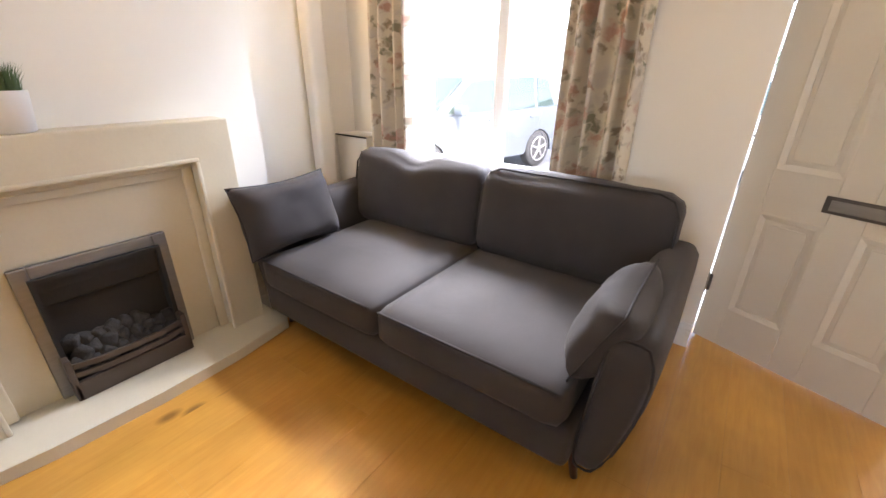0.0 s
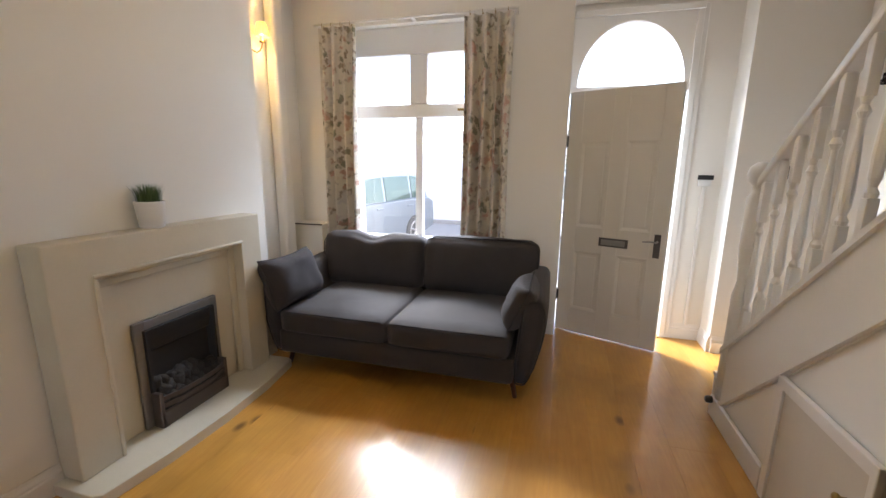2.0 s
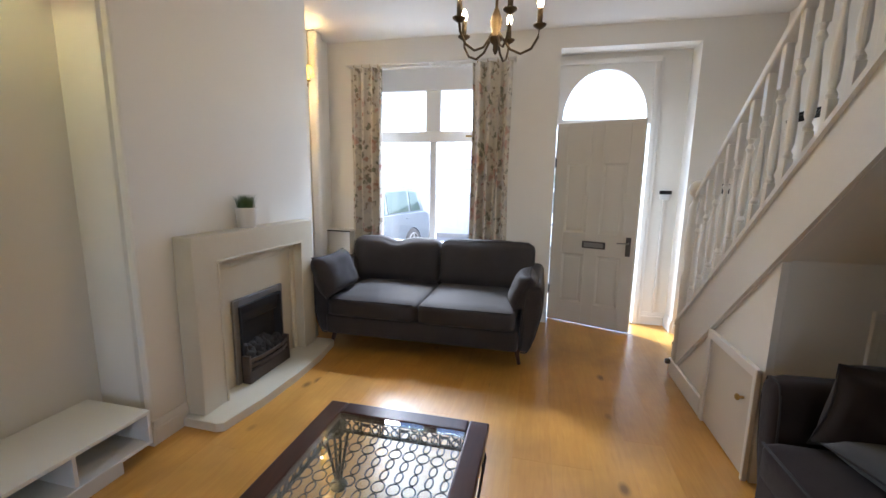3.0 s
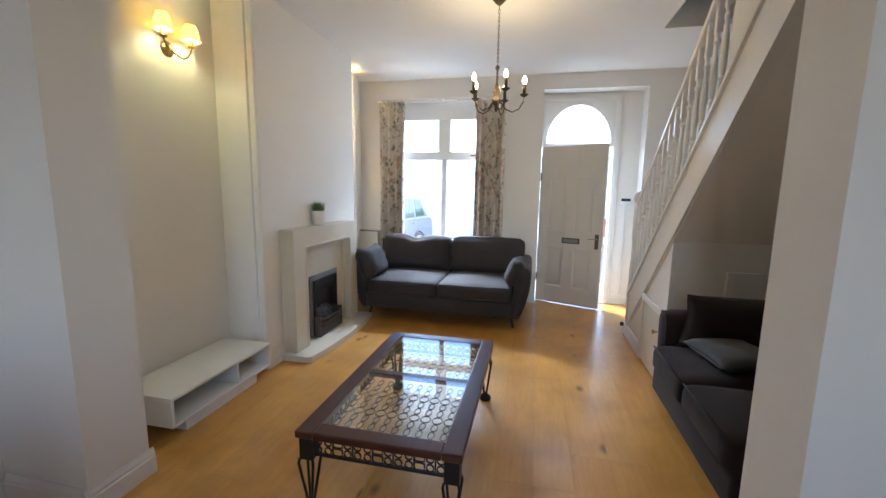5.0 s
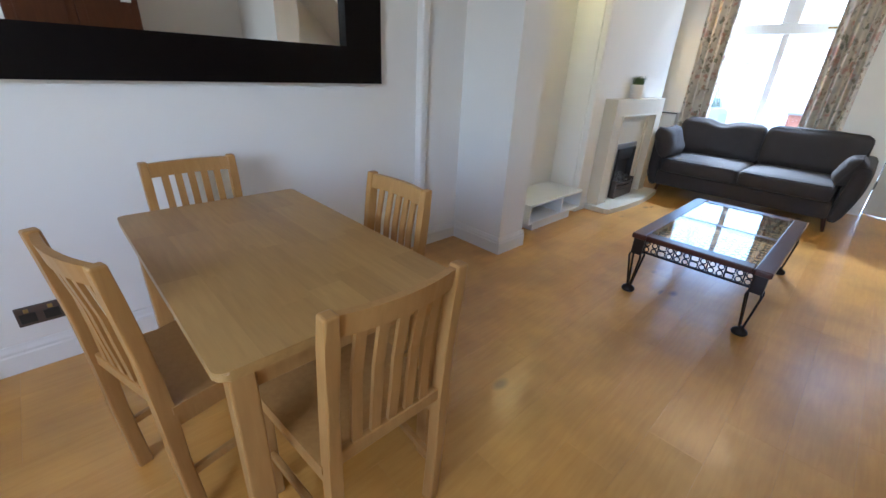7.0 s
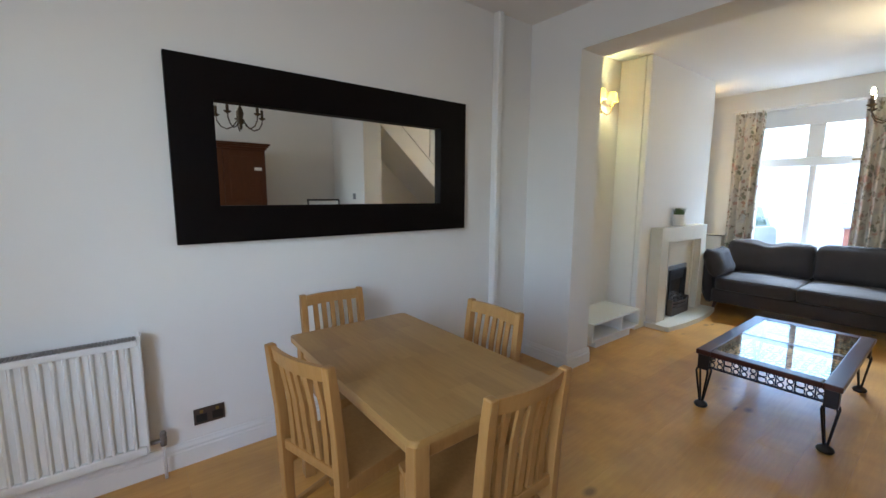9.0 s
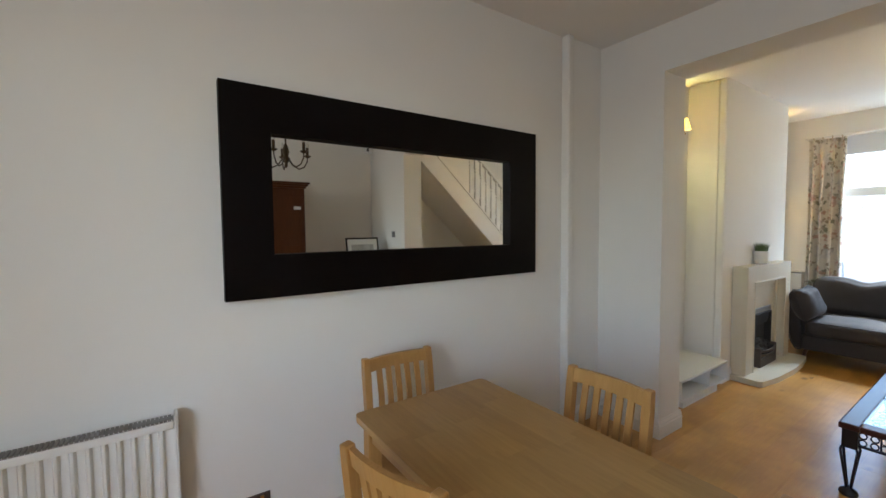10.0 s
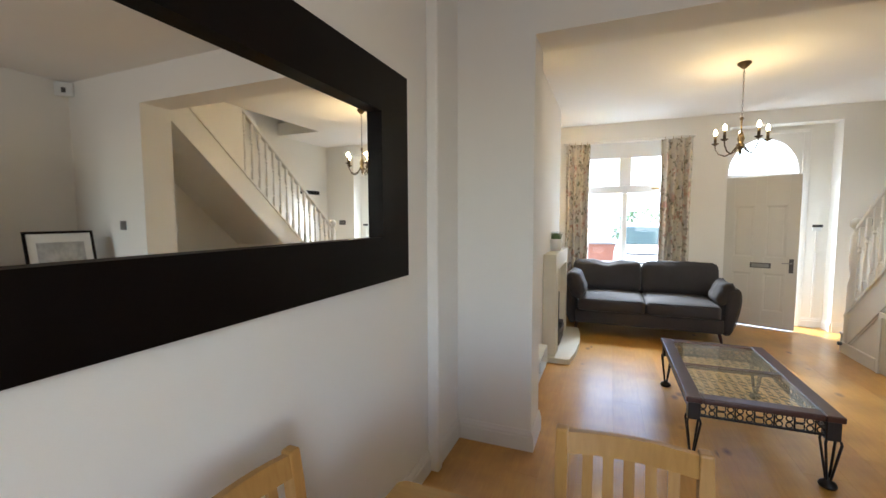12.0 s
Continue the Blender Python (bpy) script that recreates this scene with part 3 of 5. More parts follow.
def front_door():
    """The leaf, hinge at the origin, closing along +x, room side towards -y."""
    d = tagged(new("door_1"), "white six-panel front door standing slightly open", "door", kind="structure")
    d.matrix_basis = pose(2.419, 4.224, 0, 0, 0, -20.8)
    W, Z0, Z1 = 0.80, 0.012, 2.0
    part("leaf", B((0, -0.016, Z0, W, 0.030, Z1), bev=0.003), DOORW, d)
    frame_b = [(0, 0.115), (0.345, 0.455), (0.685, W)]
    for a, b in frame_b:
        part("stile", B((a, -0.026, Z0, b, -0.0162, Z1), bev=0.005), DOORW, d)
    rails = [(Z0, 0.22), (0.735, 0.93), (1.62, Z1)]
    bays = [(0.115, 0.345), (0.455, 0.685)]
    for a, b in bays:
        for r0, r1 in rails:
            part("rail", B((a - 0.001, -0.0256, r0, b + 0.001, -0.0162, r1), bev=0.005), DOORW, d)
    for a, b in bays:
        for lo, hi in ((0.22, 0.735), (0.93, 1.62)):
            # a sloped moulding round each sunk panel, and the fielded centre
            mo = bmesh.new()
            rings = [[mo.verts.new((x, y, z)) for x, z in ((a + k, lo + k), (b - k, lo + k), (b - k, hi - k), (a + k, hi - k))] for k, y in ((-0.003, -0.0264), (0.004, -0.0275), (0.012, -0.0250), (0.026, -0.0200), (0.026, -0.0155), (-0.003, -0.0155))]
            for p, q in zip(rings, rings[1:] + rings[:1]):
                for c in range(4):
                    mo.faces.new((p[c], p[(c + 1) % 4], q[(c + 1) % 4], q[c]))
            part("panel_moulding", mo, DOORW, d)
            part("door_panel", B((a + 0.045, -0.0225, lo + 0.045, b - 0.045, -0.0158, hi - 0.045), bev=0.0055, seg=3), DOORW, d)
    lb = part("letterbox", B((0.315, -0.034, 0.795, 0.535, -0.0262, 0.865), bev=0.004), PEWTER, d, "dark metal letterbox plate")
    part("flap", B((0.335, -0.039, 0.808, 0.515, -0.0342, 0.852), bev=0.003), STEEL, lb)
    hd = part("door_handle", B((0.715, -0.032, 0.75, 0.76, -0.0262, 0.93), bev=0.004), PEWTER, d, "dark metal lever handle on a long plate")
    part("lever", tube([(0.738, -0.032, 0.875), (0.738, -0.075, 0.875), (0.71, -0.078, 0.877), (0.645, -0.075, 0.872)], [0.008, 0.007, 0.006, 0.005]), STEEL, hd, smooth=True)
    for z in (0.33, 1.62):
        h = part("hinge", B((-0.006, -0.034, z - 0.045, 0.014, -0.0262, z + 0.045), bev=0.002), PEWTER, d)
        part("pin", rod((-0.004, -0.034, z - 0.055), (-0.004, -0.034, z + 0.055), 0.006), STEEL, h)


front_door()

_st = thing("door_sensor", pose(3.46, 4.296, 1.28), "small white wall box with a black face, cable trunking below", "wall device")
part("body", B((-0.045, -0.028, 0, 0.045, 0, 0.075), bev=0.006), PLASTIC, _st)
part("face", B((-0.055, -0.034, 0.05, 0.055, -0.0285, 0.085), bev=0.003), BLACKP, _st, "black face strip")
part("trunking", B((-0.012, -0.014, -1.15, 0.012, 0, 0), bev=0.003), GLOSS, _st, "white cable trunking")
# ---------- staircase ----------
SX, SLOPE = 3.33, 0.912


def low(y):
    return 1.10 + SLOPE * (1.95 - y)


def staircase():
    s = tagged(new("staircase"), "white painted staircase rising beside the living room", "staircase", kind="structure")
    up = 0.37
    y_foot = 3.16
    poly = [(y_foot, 0.0), (y_foot, 0.42), (y_foot - 0.02, low(3.14) + up)] + [(0.29, low(0.29) + up), (0.29, low(0.29))] + [(1.95 + (1.10 - 0.0) / SLOPE - 0.02, 0.0)]
    part("string", prism(poly, "x", SX - 0.012, SX + 0.03), GLOSS, s)
    part("string_bead", prism([(3.06, low(3.06) - 0.004), (3.06, low(3.06) + 0.028), (0.29, low(0.29) + 0.028), (0.29, low(0.29) - 0.004)], "x", SX - 0.03, SX - 0.0125), GLOSS, s)
    part("string_cap", prism([(3.13, low(3.13) + up - 0.006), (3.13, low(3.13) + up + 0.026), (0.29, low(0.29) + up + 0.026), (0.29, low(0.29) + up - 0.006)], "x", SX - 0.03, SX + 0.05), GLOSS, s)
    going, rise = 0.208, 0.19
    for i in range(14):
        y1 = 3.31 - i * going
        top = (i + 1) * rise
        part("tread", B((SX + 0.031, y1 - going, top - 0.03, EAST - 0.001, y1 + 0.02, top), bev=0.006), GLOSS, s)
        part("riser", B((SX + 0.032, y1 - 0.02, top - rise, EAST - 0.002, y1, top - 0.03)), GLOSS, s)
    # sloping soffit over the recess
    part("soffit", prism([(1.955, low(1.955) + 0.0), (1.955, low(1.955) + 0.05), (0.289, low(0.289) + 0.05), (0.289, low(0.289))], "x", SX + 0.031, EAST - 0.003), WALL, s)
    # newel, handrail and turned balusters
    part("newel", lathe([(0.0, 0), (0.045, 0), (0.045, 0.75), (0.036, 0.78), (0.030, 0.83), (0.040, 0.93), (0.045, 1.0), (0.045, 1.27), (0.03, 1.30), (0.026, 1.33), (0.05, 1.355), (0.058, 1.39), (0.05, 1.425), (0.02, 1.45), (0, 1.452)], 20), GLOSS, s, "turned white newel post with a ball cap", smooth=True, m=pose(SX + 0.02, 3.10, 0))
    rail = lambda y: 1.31 + 0.865 * (3.10 - y)
    part("handrail", prism([(3.06, rail(3.06) - 0.03), (3.06, rail(3.06) + 0.025), (1.32, rail(1.32) + 0.025), (1.32, rail(1.32) - 0.03)], "x", SX - 0.012, SX + 0.052, bev=0.010), GLOSS, s)
    n = 15
    for i in range(n):
        y = 3.02 - i * (3.02 - 1.38) / (n - 1)
        z0, z1 = low(y) + up + 0.02, rail(y) - 0.025
        k = z1 - z0
        b = B((-0.018, -0.018, 0, 0.018, 0.018, 0.17), (-0.018, -0.018, k - 0.20, 0.018, 0.018, k), bev=0.003)
        lathe([(0.016, 0.16), (0.020, 0.185), (0.011, 0.205), (0.019, 0.235), (0.021, 0.30), (0.016, 0.42), (0.011, k - 0.32), (0.012, k - 0.27), (0.021, k - 0.25), (0.011, k - 0.225), (0.017, k - 0.20), (0.017, k - 0.19)], 12, b)
        part("baluster", b, GLOSS, s, m=pose(SX + 0.02, y, z0))
    return s


staircase()
setting("understairs_panel", prism([(1.952, 0.0), (1.952, low(1.952) + 0.01), (3.12, low(3.12) + 0.01), (3.12, 0.0)], "x", SX - 0.004, SX + 0.028), WALL, "off-white painted panel below the stair string", "wall")
setting("stair_wall", prism([(1.34, low(1.34) + 0.396), (1.34, H), (0.29, H), (0.29, low(0.29) + 0.396)], "x", SX - 0.01, SX + 0.03), WALL, "off-white painted panel closing the staircase up to the ceiling", "wall")
setting("understairs_wall", B((SX + 0.031, 1.956, -0.05, EAST - 0.002, 2.02, 1.13)), WALL, "off-white wall closing the foot of the staircase", "wall")
setting("baseboard", B((SX - 0.034, 2.53, 0, SX - 0.0125, 3.15, 0.12), bev=0.005), GLOSS, "white skirting along the foot of the stairs", "skirting board")


def cupboard():
    c = thing("understairs_cupboard", pose(SX - 0.0125, 2.24, 0), "white painted low cupboard door under the stairs", "cupboard")
    part("surround", prism([(0.28, 0), (0.28, 0.575), (-0.285, 0.575), (-0.285, 0), (-0.262, 0), (-0.262, 0.533), (0.235, 0.533), (0.235, 0)], "x", -0.024, 0, bev=0.004), GLOSS, c)
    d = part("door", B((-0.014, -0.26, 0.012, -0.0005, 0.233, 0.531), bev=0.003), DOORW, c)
    part("knob", lathe([(0, 0), (0.007, 0), (0.007, 0.018), (0.016, 0.024), (0.017, 0.032), (0.010, 0.038), (0, 0.039)], 14, None, (-0.014, -0.185, 0.385), Euler((0, radians(-90), 0)).to_matrix()), BRASS, d, "small brass knob", smooth=True)


cupboard()
_ap = thing("access_panel", pose(3.92, 1.954, 0.50), "white framed access panel under the staircase", "access panel")
part("panel", B((-0.2, -0.008, 0, 0.2, 0, 0.36), bev=0.002), GLOSS, _ap)
part("frame", B((-0.235, -0.02, 0.36, 0.235, 0, 0.395), (-0.235, -0.02, 0, -0.2, 0, 0.36), (0.2, -0.02, 0, 0.235, 0, 0.36), bev=0.004), GLOSS, _ap)
_ds = thing("door_stop", pose(SX - 0.034, 3.12, 0.10), "black rubber door stop fixed to the foot of the stairs", "door stop")
part("buffer", lathe([(0, 0), (0.02, 0), (0.022, 0.02), (0.018, 0.032), (0, 0.034)], 16, None, (0, 0, 0), Euler((0, radians(-90), 0)).to_matrix()), BLACKP, _ds, smooth=True)
_cr = thing("coat_rack", pose(EAST - 0.002, 3.57, 1.95), "dark wooden coat rail with hooks on the stair wall", "coat rack")
part("rail", B((-0.02, -0.25, -0.035, 0, 0.25, 0.035), bev=0.004), BLACK, _cr)
for _y in (-0.18, -0.06, 0.06, 0.18):
    part("hook", tube([(-0.02, _y, 0.01), (-0.05, _y, 0.0), (-0.065, _y, -0.02), (-0.06, _y, -0.04), (-0.05, _y, -0.03)], 0.005), PEWTER, _cr, smooth=True)

# ---------- fireplace ----------
def fireplace():
    f = thing("fireplace", pose(0.332, 2.29, 0), "cream stone-effect fireplace surround with a raised hearth", "fireplace")
    # local: x out of the wall, y along it
    part("hearth", prism([(0.0, -0.645), (0.235, -0.65), (0.275, -0.63), (0.315, -0.35), (0.33, 0.0), (0.315, 0.35), (0.275, 0.64), (0.235, 0.66), (0.0, 0.65)], "z", 0.0, 0.055, bev=0.005), HEARTH, f, "pale bow-fronted hearth slab")
    part("surround", prism([(-0.603, 0.056), (-0.43, 0.056), (-0.43, 0.936), (0.43, 0.936), (0.43, 0.056), (0.593, 0.056), (0.593, 1.095), (-0.603, 1.095)], "x", 0, 0.13, bev=0.006), STONE, f)
    # a slim roll round the opening, then a hollow and a flat step down to the back panel
    for o, n, a, b, sides in ((0.436, 0.418, 0.122, 0.137, True), (0.4295, 0.385, 0.041, 0.062, True), (0.385, 0.350, 0.041, 0.052, False)):
        top = 0.936 + (o - 0.43)
        if sides:
            part("moulding", B((a, -o, 0.056, b, -n, top - (o - n)), bev=0.006, seg=3), STONE, f)
            part("moulding", B((a, n, 0.056, b, o, top - (o - n)), bev=0.006, seg=3), STONE, f)
        part("moulding", B((a, -0.436 if o > 0.43 else -0.4295, top - (o - n), b, 0.436 if o > 0.43 else 0.4295, top), bev=0.006, seg=3), STONE, f)
    part("back_panel", prism([(-0.43, 0.056), (-0.255, 0.056), (-0.255, 0.635), (0.255, 0.635), (0.255, 0.056), (0.43, 0.056), (0.43, 0.936), (-0.43, 0.936)], "x", 0, 0.04), STONE, f)
    return f


fireplace()


def gas_fire():
    g = thing("gas_fire", pose(0.372, 2.29, 0.056), "inset gas coal fire with a pewter frame, unlit", "gas fire")
    for q in ((-0.03, -0.215, 0.0, -0.02, 0.215, 0.53), (-0.02, -0.215, 0, 0.04, -0.20, 0.53), (-0.02, 0.20, 0, 0.04, 0.215, 0.53), (-0.02, -0.2, 0.515, 0.04, 0.2, 0.53), (-0.02, -0.2, 0, 0.06, 0.2, 0.012)):
        part("firebox_panel", B(q), SOOT, g)
    part("frame", B((0.0, -0.255, 0, 0.022, -0.202, 0.578), (0.0, 0.202, 0, 0.022, 0.255, 0.578), (0.0, -0.202, 0.53, 0.022, 0.202, 0.578), bev=0.005), STEEL, g, "brushed pewter frame")
    fr = part("fret", B((0.068, -0.22, 0.0, 0.088, 0.22, 0.085), (0.03, -0.222, 0, 0.088, -0.200, 0.195), (0.03, 0.200, 0, 0.088, 0.222, 0.195), bev=0.005), FRETM, g, "brown-grey metal fret in front of the coals")
    for z in (0.118, 0.158):
        part("bar", prism([(0.070, -0.205), (0.094, -0.12), (0.101, 0.0), (0.094, 0.12), (0.070, 0.205), (0.080, 0.205), (0.106, 0.12), (0.113, 0.0), (0.106, -0.12), (0.080, -0.205)], "z", z - 0.011, z + 0.011), FRETM, fr)
    part("hood", prism([(0.0, 0.40), (0.0, 0.514), (0.020, 0.514), (0.020, 0.47), (0.008, 0.41)], "y", -0.199, 0.199), SOOT, g, "black sloping hood over the fire")
    rnd = random.Random(3)
    for i in range(22):
        row = i // 8
        a = B((-0.035, -0.031, -0.027, 0.035, 0.031, 0.027), bev=0.020, seg=3)
        bmesh.ops.subdivide_edges(a, edges=a.edges[:], cuts=1)
        for v in a.verts:
            v.co *= 1 + 0.28 * noise.noise(v.co * 40 + Vector((i * 3.1, 0, 0)))
        part("coal", a, COALM, g, smooth=True, m=pose(0.038 - 0.022 * row + rnd.uniform(-0.006, 0.006), -0.165 + (i % 8) * 0.047 + 0.02 * (row % 2), 0.135 + 0.038 * row + rnd.uniform(-0.006, 0.006), rnd.uniform(0, 90), rnd.uniform(0, 90), rnd.uniform(0, 90)))


gas_fire()


def potted_grass(m):
    p = thing("potted_plant", m, "artificial grass tuft in a white ceramic pot on the mantel", "plant")
    part("pot", lathe([(0, 0), (0.048, 0), (0.055, 0.004), (0.066, 0.125), (0.066, 0.132), (0.060, 0.132), (0.058, 0.115), (0, 0.115)], 28), CERAM, p, smooth=True)
    part("soil", lathe([(0, 0.113), (0.0575, 0.113), (0.05, 0.122), (0, 0.126)], 20), SOIL, p)
    rnd = random.Random(8)
    bm = bmesh.new()
    for i in range(330):
        a, r = rnd.uniform(0, 6.283), 0.052 * math.sqrt(rnd.random())
        h, lean = rnd.uniform(0.06, 0.105), rnd.uniform(0.1, 0.5) * r / 0.052
        base = Vector((r * math.cos(a), r * math.sin(a), 0.12))
        out = Vector((math.cos(a + rnd.uniform(-0.6, 0.6)), math.sin(a + rnd.uniform(-0.6, 0.6)), 0))
        side = Vector((-out.y, out.x, 0)) * 0.0016
        mid, tip = base + Vector((0, 0, h * 0.6)) + out * h * lean * 0.3, base + Vector((0, 0, h)) + out * h * lean
        v = [bm.verts.new(q) for q in (base - side, base + side, mid + side * 0.8, mid - side * 0.8, tip)]
        bm.faces.new((v[0], v[1], v[2], v[3]))
        bm.faces.new((v[3], v[2], v[4]))
    tagged(part("grass", bm, BLADE, p, "green plastic grass blades"), kind="stuff")


potted_grass(pose(0.395, 2.205, 1.096))

# ---------- sofas ----------
def sofa(m, seat_w, cloth, label, group, dips=(0, 0)):
    """Two-seat sofa, back towards +y, centre of its foot at the origin; seat_w: width of one seat."""
    s = thing("sofa", m, label, "sofa", group)
    W = 2 * seat_w
    yf, yb = -0.47, 0.42
    part("base", B((-W / 2 + 0.0, yf - 0.045, 0.14, W / 2 - 0.0, yb, 0.31), bev=0.03, seg=3), cloth, s, smooth=True)
    part("back_frame", prism([(0.27, 0.17), (0.43, 0.17), (0.50, 0.70), (0.47, 0.74), (0.42, 0.74), (0.33, 0.30)], "x", -W / 2 - 0.05, W / 2 + 0.05, bev=0.015), cloth, s)
    for sx in (-1, 1):
        # padded arm: leans outward towards the top, rises to the back, rounded all round
        a = soft(0.15, 0.87, 0.54, 0.058, (0.012, 0.0, 0.0), 12, 0.002, sx * 9.0)

        def lean(q):
            t = q.z / 0.54
            return Vector((sx * (W / 2 + 0.035 + 0.065 * math.sin(min(1.0, t * 1.15) * 1.45)) + q.x * (0.62 + 0.38 * math.sin(min(1.0, t * 1.4) * 1.57)), -0.03 + q.y, 0.115 + q.z + (0.03 * (q.y + 0.43) / 0.87) * t))
        for v in a.verts:
            v.co = lean(v.co)
        arm = part("arm", a, cloth, s, smooth=True)
        edge = [lean(Vector((0.068 * math.copysign(min(1, abs(math.cos(g)) * 1.25), math.cos(g)), -0.418, 0.27 + 0.262 * math.copysign(min(1, abs(math.sin(g)) * 1.12), math.sin(g))))) for g in [k * math.pi / 12 for k in range(24)]]
        part("piping", tube(edge, 0.0045, 6, None, True), PIPING, arm, smooth=True)
        seat = part("seat_cushion", soft(seat_w - 0.028, 0.83, 0.165, 0.045, (0.0, 0.012, 0.018), 12, 0.004, sx * 3.0), cloth, s, smooth=True, m=pose(sx * (seat_w / 2 - 0.012), -0.12, 0.295))
        w2, d2 = seat_w / 2 - 0.04, 0.425
        part("piping", tube([(-w2, -d2 + 0.012, 0.155), (w2, -d2 + 0.012, 0.155)], 0.005), PIPING, seat, smooth=True)
        dip = (0.02, 0.05, 0.24) if dips[0 if sx < 0 else 1] else None
        bk = part("back_cushion", soft(seat_w + 0.09, 0.20, 0.43, 0.07, (0.0, 0.035, 0.02), 12, 0.006, sx * 5.0, dip), cloth, s, smooth=True, m=pose(sx * (seat_w / 2 + 0.047), 0.26, 0.44, -12, 0, 0))
        w2 = seat_w / 2 - 0.0
        part("piping", tube([(-w2 - 0.02, -0.075, 0.03), (-w2 - 0.035, -0.075, 0.12), (-w2 - 0.035, -0.075, 0.34), (-w2 - 0.005, -0.075, 0.405), (-w2 + 0.05, -0.075, 0.427), (w2 - 0.05, -0.075, 0.427), (w2 + 0.005, -0.075, 0.405), (w2 + 0.035, -0.075, 0.34), (w2 + 0.035, -0.075, 0.12)] if not dip else [(-w2 - 0.035, -0.075, 0.12), (-w2 - 0.035, -0.075, 0.34), (-w2 - 0.005, -0.075, 0.40)], 0.005), PIPING, bk, smooth=True)
        for y in (yf + 0.10, 0.34):
            part("leg", rod((sx * (W / 2 + 0.01), y - (0.02 if y < 0 else -0.02), 0.0), (sx * (W / 2 - 0.03), y, 0.175), 0.013, 0.024, 12), LEGW, s, "dark tapered wooden leg", smooth=True)
    return s


sofa(pose(1.37, 3.37, 0), 0.80, CLOTH, "charcoal grey two-seat fabric sofa under the window", "living room sofas", (1, 0))
sofa(pose(3.68, 1.04, 0, 0, 0, -90), 0.565, CLOTH2, "dark brown-grey fabric sofa tucked under the stairs", "living room sofas")


def scatter(m, w, h, t, mat, label, seed):
    c = thing("cushion", m, label, "cushion", "loose sofa cushions")
    part("cover", pillow(w, h, t, 16, seed), mat, c, smooth=True)
    k = [(-w / 2, 0, 0), (w / 2, 0, 0), (w / 2, 0, h), (-w / 2, 0, h)]
    pts = []
    for i in range(4):
        a, b = Vector(k[i]), Vector(k[(i + 1) % 4])
        mid = Vector((0, 0, h / 2))
        for j in range(6):
            q = a.lerp(b, j / 6)
            u, v = 2 * q.x / w, 2 * (q.z - h / 2) / h
            q.x *= 1 - 0.10 * (1 - v * v) * abs(u) ** 6
            q.z = h / 2 + (q.z - h / 2) * (1 - 0.15 * (1 - u * u) * abs(v) ** 6)
            nip = 1 - 0.03 * abs(u * v) ** 5
            pts.append(Vector((q.x * nip, 0, h / 2 + (q.z - h / 2) * nip)))
    part("piping", tube(pts, 0.004, 6, None, True), PIPING, c, smooth=True)


scatter(pose(0.63, 3.06, 0.450, -20, 0, 90), 0.56, 0.37, 0.22, CLOTH, "charcoal bolster cushion leaning on the sofa arm", 1.0)
scatter(pose(2.12, 3.12, 0.455, -24, 0, -90), 0.46, 0.30, 0.18, CLOTH, "plump charcoal bolster cushion leaning on the sofa arm", 4.0)
scatter(pose(3.60, 1.53, 0.475, -14, 0, 178), 0.66, 0.37, 0.20, CLOTH2, "dark brown bolster cushion leaning on the sofa arm", 11.0)
scatter(pose(3.31, 1.27, 0.525, -85, 0, -80), 0.42, 0.34, 0.10, PILLOW, "slate grey cushion lying flat on the dark sofa", 7.0)

